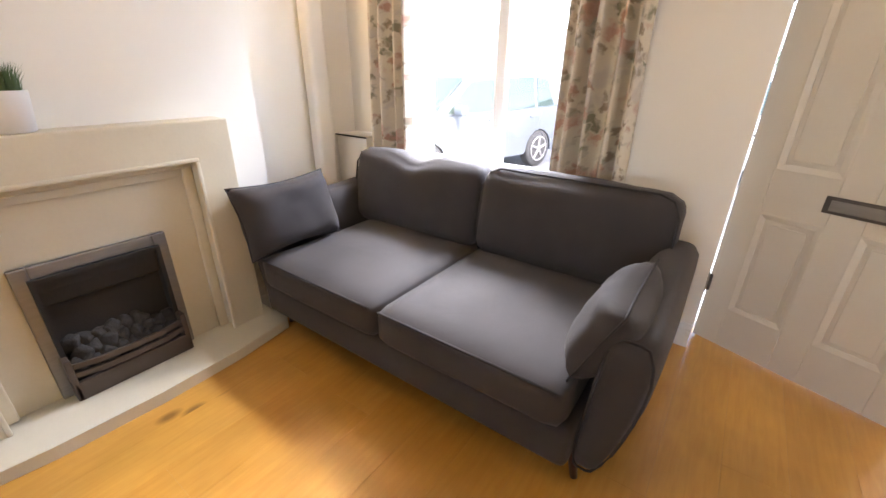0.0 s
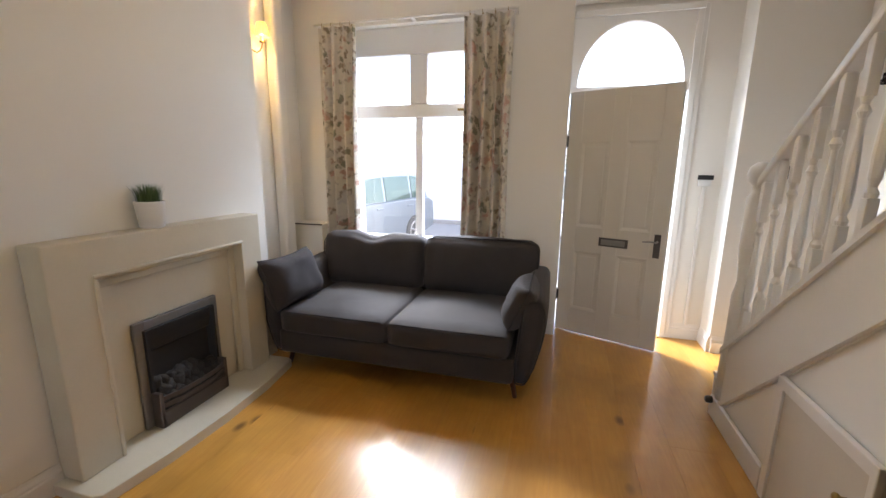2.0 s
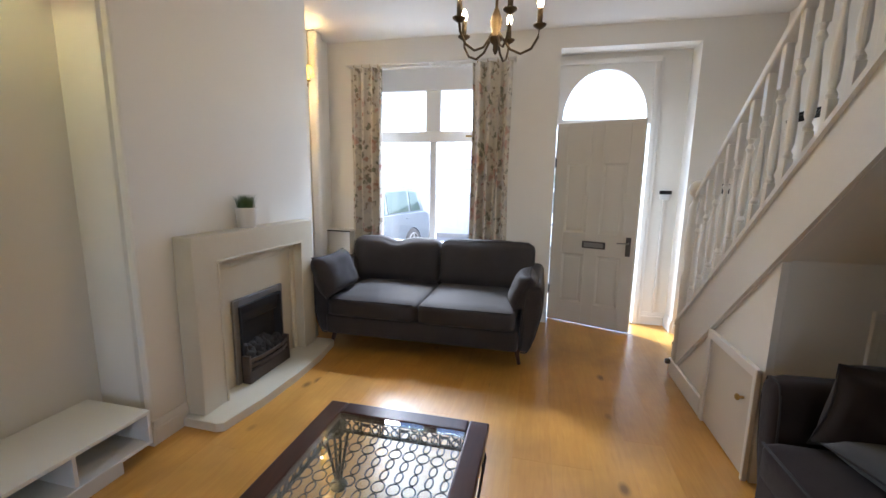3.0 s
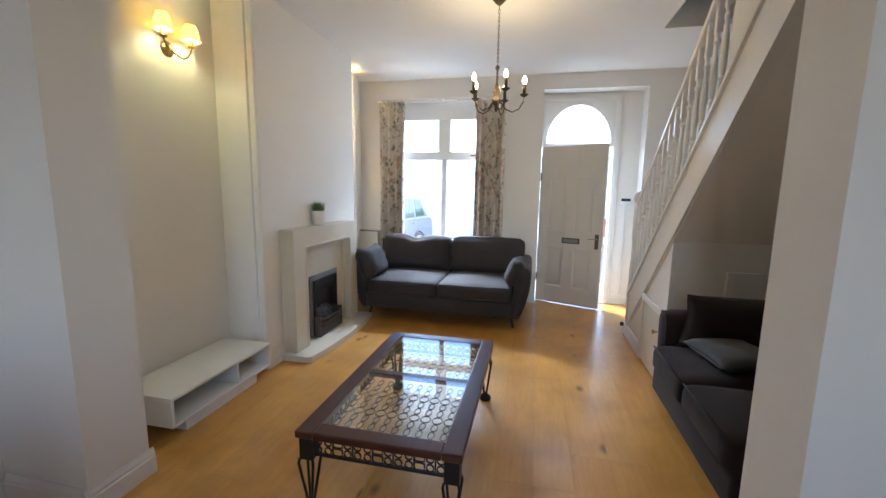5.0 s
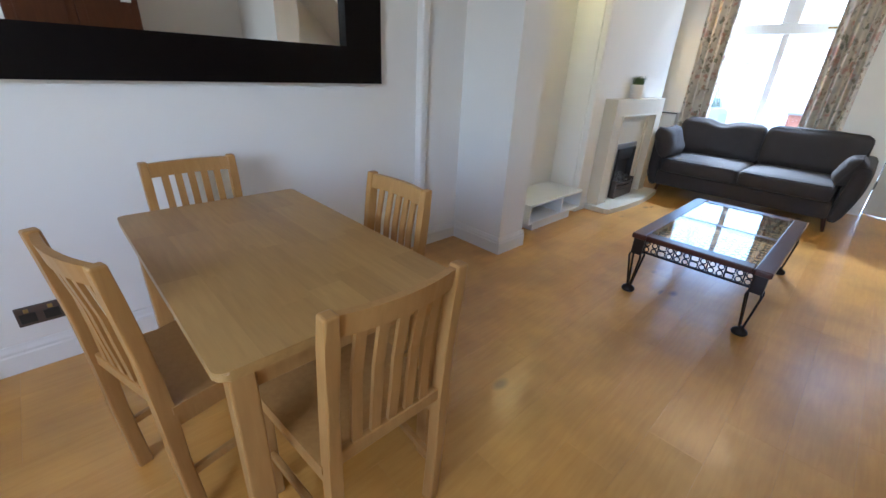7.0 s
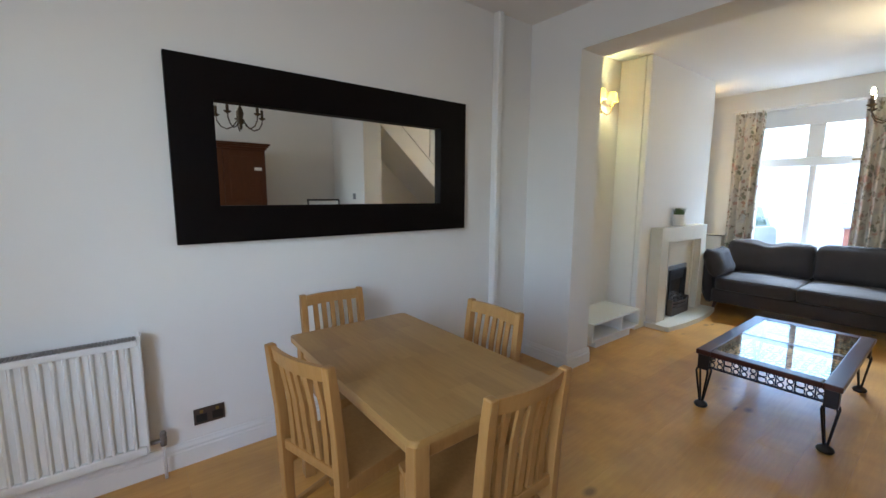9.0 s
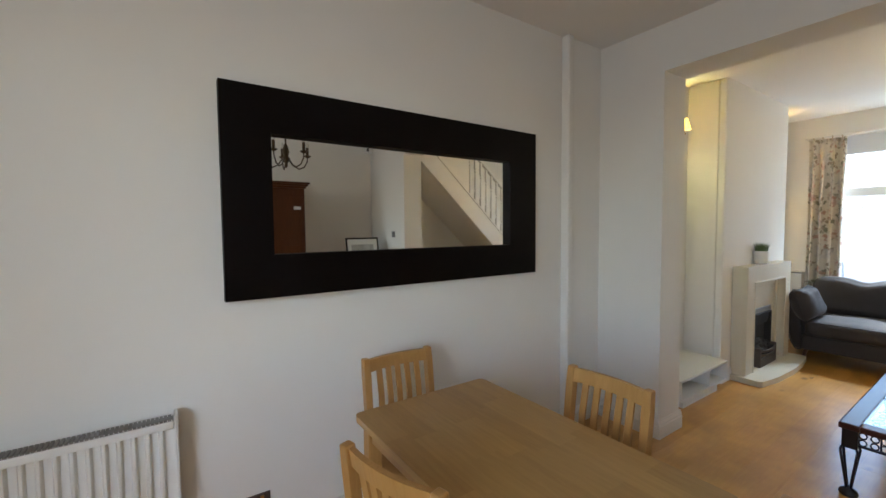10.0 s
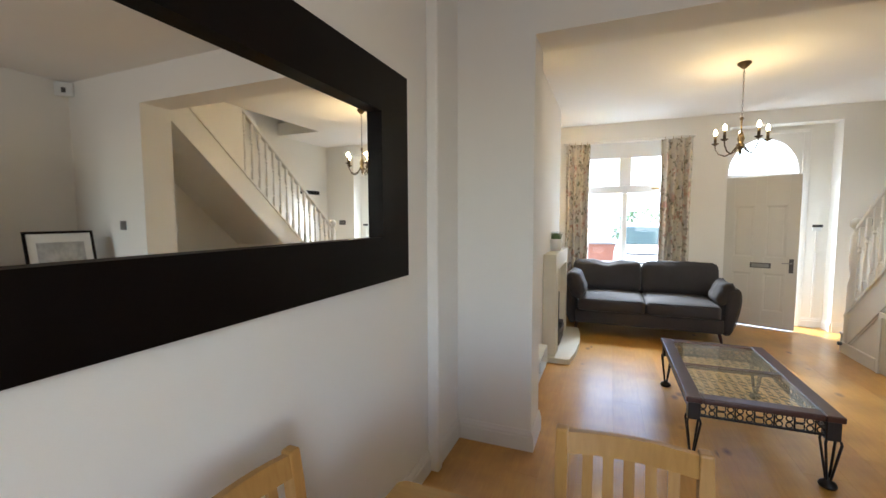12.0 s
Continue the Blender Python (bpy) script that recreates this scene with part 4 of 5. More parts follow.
# ---------- curtains ----------
def curtain(x0, x1, y, z0, z1, folds, seed, label):
    c = thing("curtain", pose(0, 0, 0), label, "curtain", "window curtains")
    bm = bmesh.new()
    uvl = bm.loops.layers.uv.new("UVMap")
    nu, nv = folds * 10, 26
    rnd = random.Random(seed)
    phase = [rnd.uniform(-1.1, 1.1) for _ in range(folds + 2)]
    rows = {}
    for side in (0, 1):
        for i in range(nu + 1):
            u = i / nu
            for k in range(nv + 1):
                t = k / nv
                z = z1 + (z0 - z1) * t
                amp = (0.022 + 0.046 * min(1, t * 2.2)) * (1 + 0.55 * noise.noise(Vector((u * 4.3, t * 0.7, seed * 1.7))))
                squeeze = 1 - 0.05 * math.sin(min(1, t * 1.3) * math.pi)
                xc = (x0 + x1) / 2
                x = xc + ((x0 + (x1 - x0) * u) - xc) * squeeze + 0.012 * noise.noise(Vector((u * 7, t * 3, seed + 3)))
                j = int(u * folds)
                yy = y + 0.012 * noise.noise(Vector((u * 9, t * 2.5, seed + 8))) + amp * math.sin(2 * math.pi * folds * u + phase[min(j, folds)] * math.sin(math.pi * (u * folds - j)))
                rows[side, i, k] = (bm.verts.new((x, yy + 0.004 * side, z)), (u * (x1 - x0) * 1.9 + seed, z))
    def quad(a, b, cc, d):
        f = bm.faces.new([rows[q][0] for q in (a, b, cc, d)])
        f.smooth = True
        for lp, q in zip(f.loops, (a, b, cc, d)):
            lp[uvl].uv = rows[q][1]
    for side in (0, 1):
        for i in range(nu):
            for k in range(nv):
                q = [(side, i, k), (side, i, k + 1), (side, i + 1, k + 1), (side, i + 1, k)]
                quad(*(q if side == 0 else q[::-1]))
    for k in range(nv):
        quad((0, 0, k), (1, 0, k), (1, 0, k + 1), (0, 0, k + 1))
        quad((0, nu, k), (0, nu, k + 1), (1, nu, k + 1), (1, nu, k))
    for i in range(nu):
        quad((0, i, nv), (1, i, nv), (1, i + 1, nv), (0, i + 1, nv))
        quad((0, i, 0), (0, i + 1, 0), (1, i + 1, 0), (1, i, 0))
    part("drape", bm, CURT, c)
    for i in range(folds):
        x = x0 + (x1 - x0) * (i + 0.5) / folds
        part("hook_ring", tube([(x + 0.0, y + 0.018 * math.cos(a * math.pi / 4), z1 + 0.012 + 0.018 * math.sin(a * math.pi / 4)) for a in range(8)], 0.0025, 6, None, True), BRASS, c)


curtain(0.32, 0.665, 3.95, 0.12, 2.545, 4, 2, "floral cream curtain drawn open beside the window")
curtain(1.585, 1.97, 3.95, 0.12, 2.545, 4, 9, "floral cream curtain drawn open between window and door")
_cp = thing("curtain_pole", pose(0, 3.95, 2.568), "slim cream curtain track above the window", "curtain pole")
part("pole", rod((0.28, 0, 0), (2.0, 0, 0), 0.009), GLOSS, _cp, smooth=True)
for _x in (0.30, 1.15, 1.98):
    part("bracket", B((_x - 0.008, 0, -0.012, _x + 0.008, 0.12, 0.012), bev=0.003), GLOSS, _cp)
_mb = thing("meter_box", pose(0.0, 3.885, 0), "cream boxed-in meter cupboard with a dark top edge", "cupboard")
part("body", B((0.012, 0, 0, 0.305, 0.184, 0.872), bev=0.004), WALL, _mb)
part("top", B((0.006, -0.004, 0.873, 0.311, 0.184, 0.881), bev=0.001), WALL, _mb)
part("edging", B((0.006, -0.009, 0.872, 0.311, -0.0045, 0.882)), BLACK, _mb, "thin dark edging strip")

# ---------- coffee table ----------
def coffee_table():
    x0, x1, y0, y1, zt = 1.385, 2.115, 0.21, 1.48, 0.410
    cx, cy = (x0 + x1) / 2, (y0 + y1) / 2
    t = thing("coffee_table", pose(cx, cy, 0), "mahogany and iron coffee table with two glass panes", "coffee table")
    hx, hy = (x1 - x0) / 2, (y1 - y0) / 2
    rim = 0.085
    part("top_frame", B((-hx, -hy, zt - 0.035, -hx + rim, hy, zt), (hx - rim, -hy, zt - 0.035, hx, hy, zt), (-hx + rim, -hy, zt - 0.035, hx - rim, -hy + rim, zt), (-hx + rim, hy - rim, zt - 0.035, hx - rim, hy, zt), bev=0.008, seg=3), MAHOG, t, "dark mahogany top frame")
    part("cross_rail", B((-hx + rim, -0.022, zt - 0.03, hx - rim, 0.022, zt - 0.003), bev=0.004), MAHOG, t)
    for a, b in ((-hy + rim, -0.022), (0.022, hy - rim)):
        g = part("glass_pane", B((-hx + rim - 0.004, a - 0.004, zt - 0.009, hx - rim + 0.004, b + 0.004, zt - 0.003)), TGLASS, t, "bevelled clear glass pane")
        g.visible_shadow = False
        # woven lattice under the glass: rows of ovals and small rings
        bm = bmesh.new()
        nx, ny = 10, 9
        for i in range(nx):
            for k in range(ny):
                px = -hx + rim + (i + 0.5) * (2 * hx - 2 * rim) / nx
                py = a + (k + 0.5) * (b - a) / ny
                rx, ry = (0.024, 0.027) if k % 3 == 0 else (0.014, 0.027)
                tube([(px + rx * math.cos(q * math.pi / 5), py + ry * math.sin(q * math.pi / 5), zt - 0.045) for q in range(10)], 0.003, 4, bm, True)
        tagged(part("lattice", bm, IRON, t, "dark iron lattice of ovals and rings"), kind="stuff")
    part("apron_rail", B((-hx + 0.06, -hy + 0.03, 0.285, hx - 0.06, -hy + 0.045, 0.297), (-hx + 0.06, hy - 0.045, 0.285, hx - 0.06, hy - 0.03, 0.297),
                         (-hx + 0.03, -hy + 0.06, 0.285, -hx + 0.045, hy - 0.06, 0.297), (hx - 0.045, -hy + 0.06, 0.285, hx - 0.03, hy - 0.06, 0.297), bev=0.002), IRON, t)
    for axis, sgn in (("x", -1), ("x", 1), ("y", -1), ("y", 1)):
        bm = bmesh.new()
        run = (hx if axis == "x" else hy) - 0.07
        n = 13 if axis == "x" else 23
        for i in range(n):
            s = -run + (i + 0.5) * 2 * run / n
            step = 2 * run / n
            long = i % 4 == 2
            for z in (0.313, 0.352):
                rx, rz = (step * 0.47, 0.017) if long else (step * 0.34, 0.0165)
                pts = []
                for q in range(10):
                    ang = q * math.pi / 5
                    c, sn = math.cos(ang), math.sin(ang)
                    if long:
                        c, sn = max(-1, min(1, c * 1.3)), max(-1, min(1, sn * 1.3))
                    e = s + rx * c
                    pts.append((e, sgn * (hy - 0.037), z + rz * sn) if axis == "x" else (sgn * (hx - 0.037), e, z + rz * sn))
                tube(pts, 0.0042, 5, bm, True)
            e = s + step / 2
            p, q = ((e, sgn * (hy - 0.037), 0.29), (e, sgn * (hy - 0.037), 0.376)) if axis == "x" else ((sgn * (hx - 0.037), e, 0.29), (sgn * (hx - 0.037), e, 0.376))
            if i % 2:
                rod(p, q, 0.004, None, 5, bm)
        part("fretwork", bm, IRON, t, "pierced iron apron of rings", smooth=True)
    for sx in (-1, 1):
        for sy in (-1, 1):
            px, py = sx * (hx - 0.045), sy * (hy - 0.045)
            leg = part("leg", B((px - 0.032, py - 0.032, 0.27, px + 0.032, py + 0.032, zt - 0.036), bev=0.004), IRON, t, "dark iron leg of tapering bars")
            for ax, ay in ((-1, -1), (-1, 1), (1, -1), (1, 1)):
                bm = tube([(px + ax * 0.030, py + ay * 0.030, 0.275), (px + ax * 0.034, py + ay * 0.034, 0.255), (px + ax * 0.020, py + ay * 0.020, 0.14), (px + ax * 0.007, py + ay * 0.007, 0.035)], 0.0065, 6)
                part("bar", bm, IRON, leg, smooth=True)
            part("foot", lathe([(0, 0), (0.036, 0), (0.042, 0.012), (0.036, 0.026), (0.016, 0.04), (0.012, 0.05), (0, 0.051)], 16), IRON, leg, smooth=True, m=pose(px, py, 0))


coffee_table()

# ---------- white television unit ----------
def tv_unit():
    u = thing("tv_unit", pose(0.022, 0.95, 0), "low white television bench with two open compartments", "tv unit")
    y0, y1, d = -0.44, 0.44, 0.405
    part("top", B((0, y0, 0.245, d, y1, 0.263), bev=0.002), LAM, u)
    part("side", B((0.01, y0, 0.085, d, y0 + 0.018, 0.245), bev=0.002), LAM, u)
    part("side", B((0.01, y1 - 0.018, 0.085, d, y1, 0.245), bev=0.002), LAM, u)
    part("divider", B((0.015, 0.09, 0.1, d - 0.01, 0.106, 0.245), bev=0.002), LAM, u)
    part("bottom", B((0.01, y0 + 0.018, 0.085, d, y1 - 0.018, 0.1), bev=0.002), LAM, u)
    part("back", B((0.01, y0 + 0.018, 0.1, 0.015, y1 - 0.018, 0.245)), LAM, u)
    part("plinth", B((0.05, y0 + 0.12, 0, d - 0.035, y1 - 0.13, 0.0845), bev=0.003), LAM, u, "set-back white plinth")


tv_unit()

# ---------- lamps ----------
def bulb_lamp(name, at, watts, radius=0.02, colour=(1.0, 0.74, 0.36)):
    l = bpy.data.lights.new(name, "POINT")
    l.energy, l.color, l.shadow_soft_size = watts, colour, radius
    o = new(name, l)
    o.location = at
    return o


def sconce(m, colour, watts):
    """Two-arm wall light; local x out of the wall, y along it."""
    s = thing("wall_light", m, "two-arm antique brass wall light with lit amber shades", "wall light", "alcove wall lights")
    part("backplate", lathe([(0, 0), (0.045, 0), (0.048, 0.008), (0.03, 0.016), (0.02, 0.03), (0, 0.034)], 20, None, (0, 0, 0), Euler((0, radians(90), 0)).to_matrix()), BRASS, s, smooth=True)
    for sy in (-1, 1):
        pts = [(0.02, 0, 0)] + [(0.03 + 0.06 * math.sin(a), sy * (0.01 + 0.085 * (a / 1.57)), -0.055 * math.sin(a * 2.0) * 0.9) for a in (0.4, 0.8, 1.2, 1.57)] + [(0.09, sy * 0.105, 0.03)]
        arm = part("arm", tube(pts, 0.0055), BRASS, s, smooth=True)
        part("cup", lathe([(0, 0.03), (0.02, 0.034), (0.022, 0.042), (0.012, 0.046), (0.011, 0.085), (0, 0.085)], 14), BRASS, arm, smooth=True, m=pose(0.09, sy * 0.105, 0))
        bm = bmesh.new()
        n = 36
        lo, hi = [], []
        for i in range(n):
            a, wv = 2 * math.pi * i / n, 0.0022 * (-1) ** i
            lo.append(bm.verts.new(((0.058 + wv) * math.cos(a), (0.058 + wv) * math.sin(a), 0.075)))
            hi.append(bm.verts.new(((0.032 + wv) * math.cos(a), (0.032 + wv) * math.sin(a), 0.175)))
        for i in range(n):
            bm.faces.new((lo[i], lo[(i + 1) % n], hi[(i + 1) % n], hi[i]))
        sh = part("shade", bm, SHADE, s, "pleated amber cloth shade", m=pose(0.09, sy * 0.105, 0))
        sh.modifiers.new("thick", "SOLIDIFY").thickness = 0.0012
        part("bulb", lathe([(0, 0.085), (0.010, 0.09), (0.016, 0.11), (0.013, 0.13), (0.004, 0.148), (0, 0.15)], 14), BULB, arm, smooth=True, m=pose(0.09, sy * 0.105, 0))
        p = m @ Vector((0.09, sy * 0.105, 0.118))
        bulb_lamp("wall_light_lamp", p, watts, 0.017, colour)


CHAND_W = 0.75
sconce(pose(0.001, 1.08, 2.30), (0.95, 0.90, 0.38), 3.2)
sconce(pose(0.001, 3.42, 2.30), (1.0, 0.66, 0.25), 6.5)


def chandelier(m, lit, label):
    c = thing("chandelier", m, label, "chandelier", "ceiling chandeliers")
    # local: z = 0 at the ceiling
    part("rose", lathe([(0, 0), (0.05, 0), (0.055, -0.012), (0.03, -0.04), (0.012, -0.055), (0, -0.055)], 20), BRONZE, c, smooth=True)
    ch = bmesh.new()
    for i in range(15):
        z = -0.055 - i * 0.028
        q = [(0.007 * math.cos(a * math.pi / 4), 0, z - 0.014 + 0.018 * math.sin(a * math.pi / 4)) for a in range(8)]
        tube([(x, y, zz) if i % 2 else (y, x, zz) for x, y, zz in q], 0.002, 5, ch, True)
    part("chain", ch, BRONZE, c, smooth=True)
    part("stem", lathe([(0, -0.47), (0.008, -0.475), (0.018, -0.49), (0.008, -0.51), (0.007, -0.60), (0.02, -0.63), (0.03, -0.67), (0.02, -0.71), (0.035, -0.73), (0.035, -0.745), (0.012, -0.77), (0.014, -0.79), (0.006, -0.81), (0, -0.815)], 18), BRONZE, c, smooth=True)
    for i in range(5):
        a = 2 * math.pi * i / 5 + 0.09
        ca, sa = math.cos(a), math.sin(a)
        prof = [(0.03, -0.735), (0.07, -0.79), (0.12, -0.812), (0.17, -0.79), (0.20, -0.74), (0.205, -0.70)]
        arm = part("arm", tube([(r * ca, r * sa, z) for r, z in prof], 0.006), BRONZE, c, smooth=True)
        mm = pose(0.205 * ca, 0.205 * sa, 0)
        part("cup", lathe([(0, -0.705), (0.012, -0.703), (0.03, -0.69), (0.032, -0.684), (0.012, -0.682), (0, -0.68)], 16), BRONZE, arm, smooth=True, m=mm)
        part("candle_tube", lathe([(0, -0.682), (0.0125, -0.682), (0.0125, -0.612), (0, -0.612)], 14), BRONZE, arm, smooth=True, m=mm)
        part("bulb", lathe([(0, -0.612), (0.009, -0.608), (0.0155, -0.592), (0.0135, -0.578), (0.0045, -0.558), (0, -0.554)], 14), BULB if lit else UNLIT, arm, "lit candle bulb" if lit else "unlit candle bulb", smooth=True, m=mm)
        if lit:
            bulb_lamp("chandelier_lamp", m @ Vector((0.205 * ca, 0.205 * sa, -0.582)), CHAND_W, 0.018)


chandelier(pose(2.025, 2.0, H), True, "bronze five-arm chandelier with lit candle bulbs")
chandelier(pose(1.80, -1.90, H), False, "bronze five-arm chandelier, unlit, over the dining room")

# ---------- dining room ----------
def dining_table():
    x0, x1, y0, y1, zt = 0.42, 1.53, -2.20, -1.53, 0.742
    t = thing("dining_table", pose((x0 + x1) / 2, (y0 + y1) / 2, 0), "rectangular light wood dining table with a block-jointed top", "dining table")
    hx, hy = (x1 - x0) / 2, (y1 - y0) / 2
    def rounded(a, b, c, d, r=0.028):
        """Outline of a board with its corners rounded where it reaches the corners of the top."""
        out = []
        for x, y, sx, sy, g in ((a, b, 1, 1, 180), (c, b, -1, 1, 270), (c, d, -1, -1, 0), (a, d, 1, -1, 90)):
            if abs(abs(x) - hx) < 1e-4 and abs(abs(y) - hy) < 1e-4:
                out += [(x + sx * r + r * math.cos(radians(g + q * 15)), y + sy * r + r * math.sin(radians(g + q * 15))) for q in range(7)]
            else:
                out.append((x, y))
        return out

    part("tabletop", prism(rounded(-hx, -hy, hx, hy), "z", zt - 0.026, zt - 0.0035, bev=0.006), BLOCK, t)
    part("apron", B((-hx + 0.05, -hy + 0.04, zt - 0.10, hx - 0.05, -hy + 0.06, zt - 0.0245), (-hx + 0.05, hy - 0.06, zt - 0.10, hx - 0.05, hy - 0.04, zt - 0.0245), (-hx + 0.04, -hy + 0.06, zt - 0.10, -hx + 0.06, hy - 0.06, zt - 0.0245), (hx - 0.06, -hy + 0.06, zt - 0.10, hx - 0.04, hy - 0.06, zt - 0.0245), bev=0.003), PINE, t)
    for sx in (-1, 1):
        for sy in (-1, 1):
            part("leg", B((sx * (hx - 0.055) - 0.028, sy * (hy - 0.055) - 0.028, 0, sx * (hx - 0.055) + 0.028, sy * (hy - 0.055) + 0.028, zt - 0.0245), bev=0.005), PINE, t)
    rnd = random.Random(5)
    cols = 7
    w = 2 * hy / cols
    for k in range(cols):
        x, y = -hx, -hy + k * w
        first = True
        while x < hx - 0.01:
            l = rnd.uniform(0.2, 0.32) if first else rnd.uniform(0.26, 0.42)
            first = False
            e = min(hx, x + l)
            if hx - e < 0.1:
                e = hx
            part("stave", prism(rounded(x, y, e, -hy + (k + 1) * w), "z", zt - 0.0034, zt), BLOCK, t)
            x = e


dining_table()


def dining_chair(m, label):
    """A slat-back chair, front towards +y, centre of the seat over the origin, back posts at y = -0.2."""
    c = thing("dining_chair", m, label, "chair", "chairs round the dining table")
    W = 0.375
    for sx in (-1, 1):
        x = sx * (W / 2 - 0.018)
        pts = [(-0.165, 0.0), (-0.18, 0.25), (-0.185, 0.45), (-0.195, 0.62), (-0.215, 0.80), (-0.225, 0.885)]
        bm = bmesh.new()
        rings = []
        for y, z in pts:
            d = 0.021 if z < 0.8 else 0.018
            rings.append([bm.verts.new((x + a * 0.0165, y + b * d, z)) for a, b in ((-1, -1), (1, -1), (1, 1), (-1, 1))])
        for a, b in zip(rings, rings[1:]):
            for i in range(4):
                bm.faces.new((a[i], a[(i + 1) % 4], b[(i + 1) % 4], b[i]))
        bm.faces.new(rings[0])
        bm.faces.new(rings[-1])
        bmesh.ops.bevel(bm, geom=[e for e in bm.edges if abs(e.verts[0].co.z - e.verts[1].co.z) > 0.03] + [e for e in bm.edges if e.verts[0].co.z > 0.88 and e.verts[1].co.z > 0.88], offset=0.006, segments=2, profile=0.5, affect="EDGES")
        part("back_post", bm, PINE, c)
        xf = sx * (W / 2 + 0.004)
        part("front_leg", B((xf - 0.018, 0.165, 0, xf + 0.018, 0.203, 0.424), bev=0.004), PINE, c)
        for nm, h0, h1, t in (("side_rail", 0.372, 0.424, 0.010), ("stretcher", 0.17, 0.195, 0.009)):
            part(nm, prism([(x - t, -0.165), (x + t, -0.165), (xf + t, 0.166), (xf - t, 0.166)], "z", h0, h1, bev=0.003), PINE, c)
    seat = bmesh.new()
    nx, ny = 12, 8
    for top in (0, 1):
        grid = {}
        for i in range(nx + 1):
            for k in range(ny + 1):
                u, v = 2 * i / nx - 1, k / ny
                hw = W / 2 + 0.002 + 0.025 * v - 0.014 * max(0, v - 0.9) / 0.1 * abs(u) ** 8
                dish = 0.007 * math.cos(u * 1.5) * math.sin(math.pi * min(1, v * 1.15 + 0.02)) if top else 0
                grid[i, k] = seat.verts.new((u * hw, -0.172 + 0.392 * v, (0.449 if top else 0.4245) - dish))
        for i in range(nx):
            for k in range(ny):
                seat.faces.new((grid[i, k], grid[i + 1, k], grid[i + 1, k + 1], grid[i, k + 1]))
        ring = [grid[i, 0] for i in range(nx)] + [grid[nx, k] for k in range(ny)] + [grid[nx - i, ny] for i in range(nx)] + [grid[0, ny - k] for k in range(ny)]
        if top:
            for i in range(len(ring)):
                seat.faces.new((low_ring[i], low_ring[(i + 1) % len(ring)], ring[(i + 1) % len(ring)], ring[i]))
        low_ring = ring
    part("seat", seat, PINE, c)
    part("front_rail", B((-W / 2 + 0.016, 0.172, 0.372, W / 2 - 0.016, 0.194, 0.424), bev=0.003), PINE, c)
    part("lower_rail", B((-W / 2 + 0.033, -0.196, 0.45, W / 2 - 0.033, -0.176, 0.49), bev=0.004), PINE, c)
    # curved top rail
    bm = bmesh.new()
    n = 8
    rings = []
    for i in range(n + 1):
        u = 2 * i / n - 1
        x, bow = u * (W / 2 - 0.033), 0.022 * (1 - u * u)
        rings.append([bm.verts.new((x, y - bow, z)) for y, z in ((-0.204, 0.822), (-0.222, 0.822), (-0.232, 0.878), (-0.213, 0.878))])
    for a, b in zip(rings, rings[1:]):
        for i in range(4):
            bm.faces.new((a[i], a[(i + 1) % 4], b[(i + 1) % 4], b[i]))
    bm.faces.new(rings[0])
    bm.faces.new(rings[-1])
    part("top_rail", bm, PINE, c)
    for i in range(5):
        u = -0.66 + i * 0.33
        x, bow = u * (W / 2 - 0.033), 0.022 * (1 - u * u)
        bm = bmesh.new()
        rings = []
        for y, z in ((-0.186, 0.488), (-0.186 - bow * 0.9 + 0.006, 0.60), (-0.192 - bow * 1.1 + 0.006, 0.70), (-0.212 - bow, 0.824)):
            rings.append([bm.verts.new((x + a * 0.0135, y + b * 0.0055, z)) for a, b in ((-1, -1), (1, -1), (1, 1), (-1, 1))])
        for a, b in zip(rings, rings[1:]):
            for q in range(4):
                bm.faces.new((a[q], a[(q + 1) % 4], b[(q + 1) % 4], b[q]))
        bm.faces.new(rings[0])
        bm.faces.new(rings[-1])
        part("slat", bm, PINE, c)
    return c


_c = dining_chair(pose(0.435, -1.885, 0, 0, 0, -90), "golden pine slat-back dining chair at the table's end by the wall")
_k = copy_thing(_c, pose(1.0, -1.575, 0, 0, 0, 180))
_k["label"] = "golden pine slat-back dining chair at the long side facing the opening"
_k = copy_thing(_c, pose(0.975, -2.14, 0, 0, 0, 16))
_k["label"] = "golden pine slat-back dining chair turned slightly, pulled out from the table"
_k = copy_thing(_c, pose(1.445, -1.86, 0, 0, 0, 90))
_k["label"] = "golden pine slat-back dining chair at the open end of the table"


def wall_mirror():
    w = thing("wall_mirror", pose(0.002, -1.67, 1.186), "large mirror in a wide flat black-brown frame", "mirror")
    hy, hz = 0.934, 0.922
    iy0, iy1, iz0, iz1 = -0.735, 0.70, 0.192, 0.722
    bm = bmesh.new()
    loops = [[bm.verts.new((x, y, z)) for y, z in q] for x in (0.0, 0.045) for q in (((-hy, 0), (hy, 0), (hy, hz), (-hy, hz)), ((iy0, iz0), (iy1, iz0), (iy1, iz1), (iy0, iz1)))]
    for a, b in ((0, 1), (2, 3), (0, 2), (1, 3)):
        for i in range(4):
            j = (i + 1) % 4
            bm.faces.new((loops[a][i], loops[a][j], loops[b][j], loops[b][i]))
    part("frame", bm, BLACK, w, "flat black-brown frame")
    part("mirror_glass", B((0.003, iy0 - 0.002, iz0 - 0.002, 0.009, iy1 + 0.002, iz1 + 0.002)), MIRR, w, "clear mirror glass")


wall_mirror()


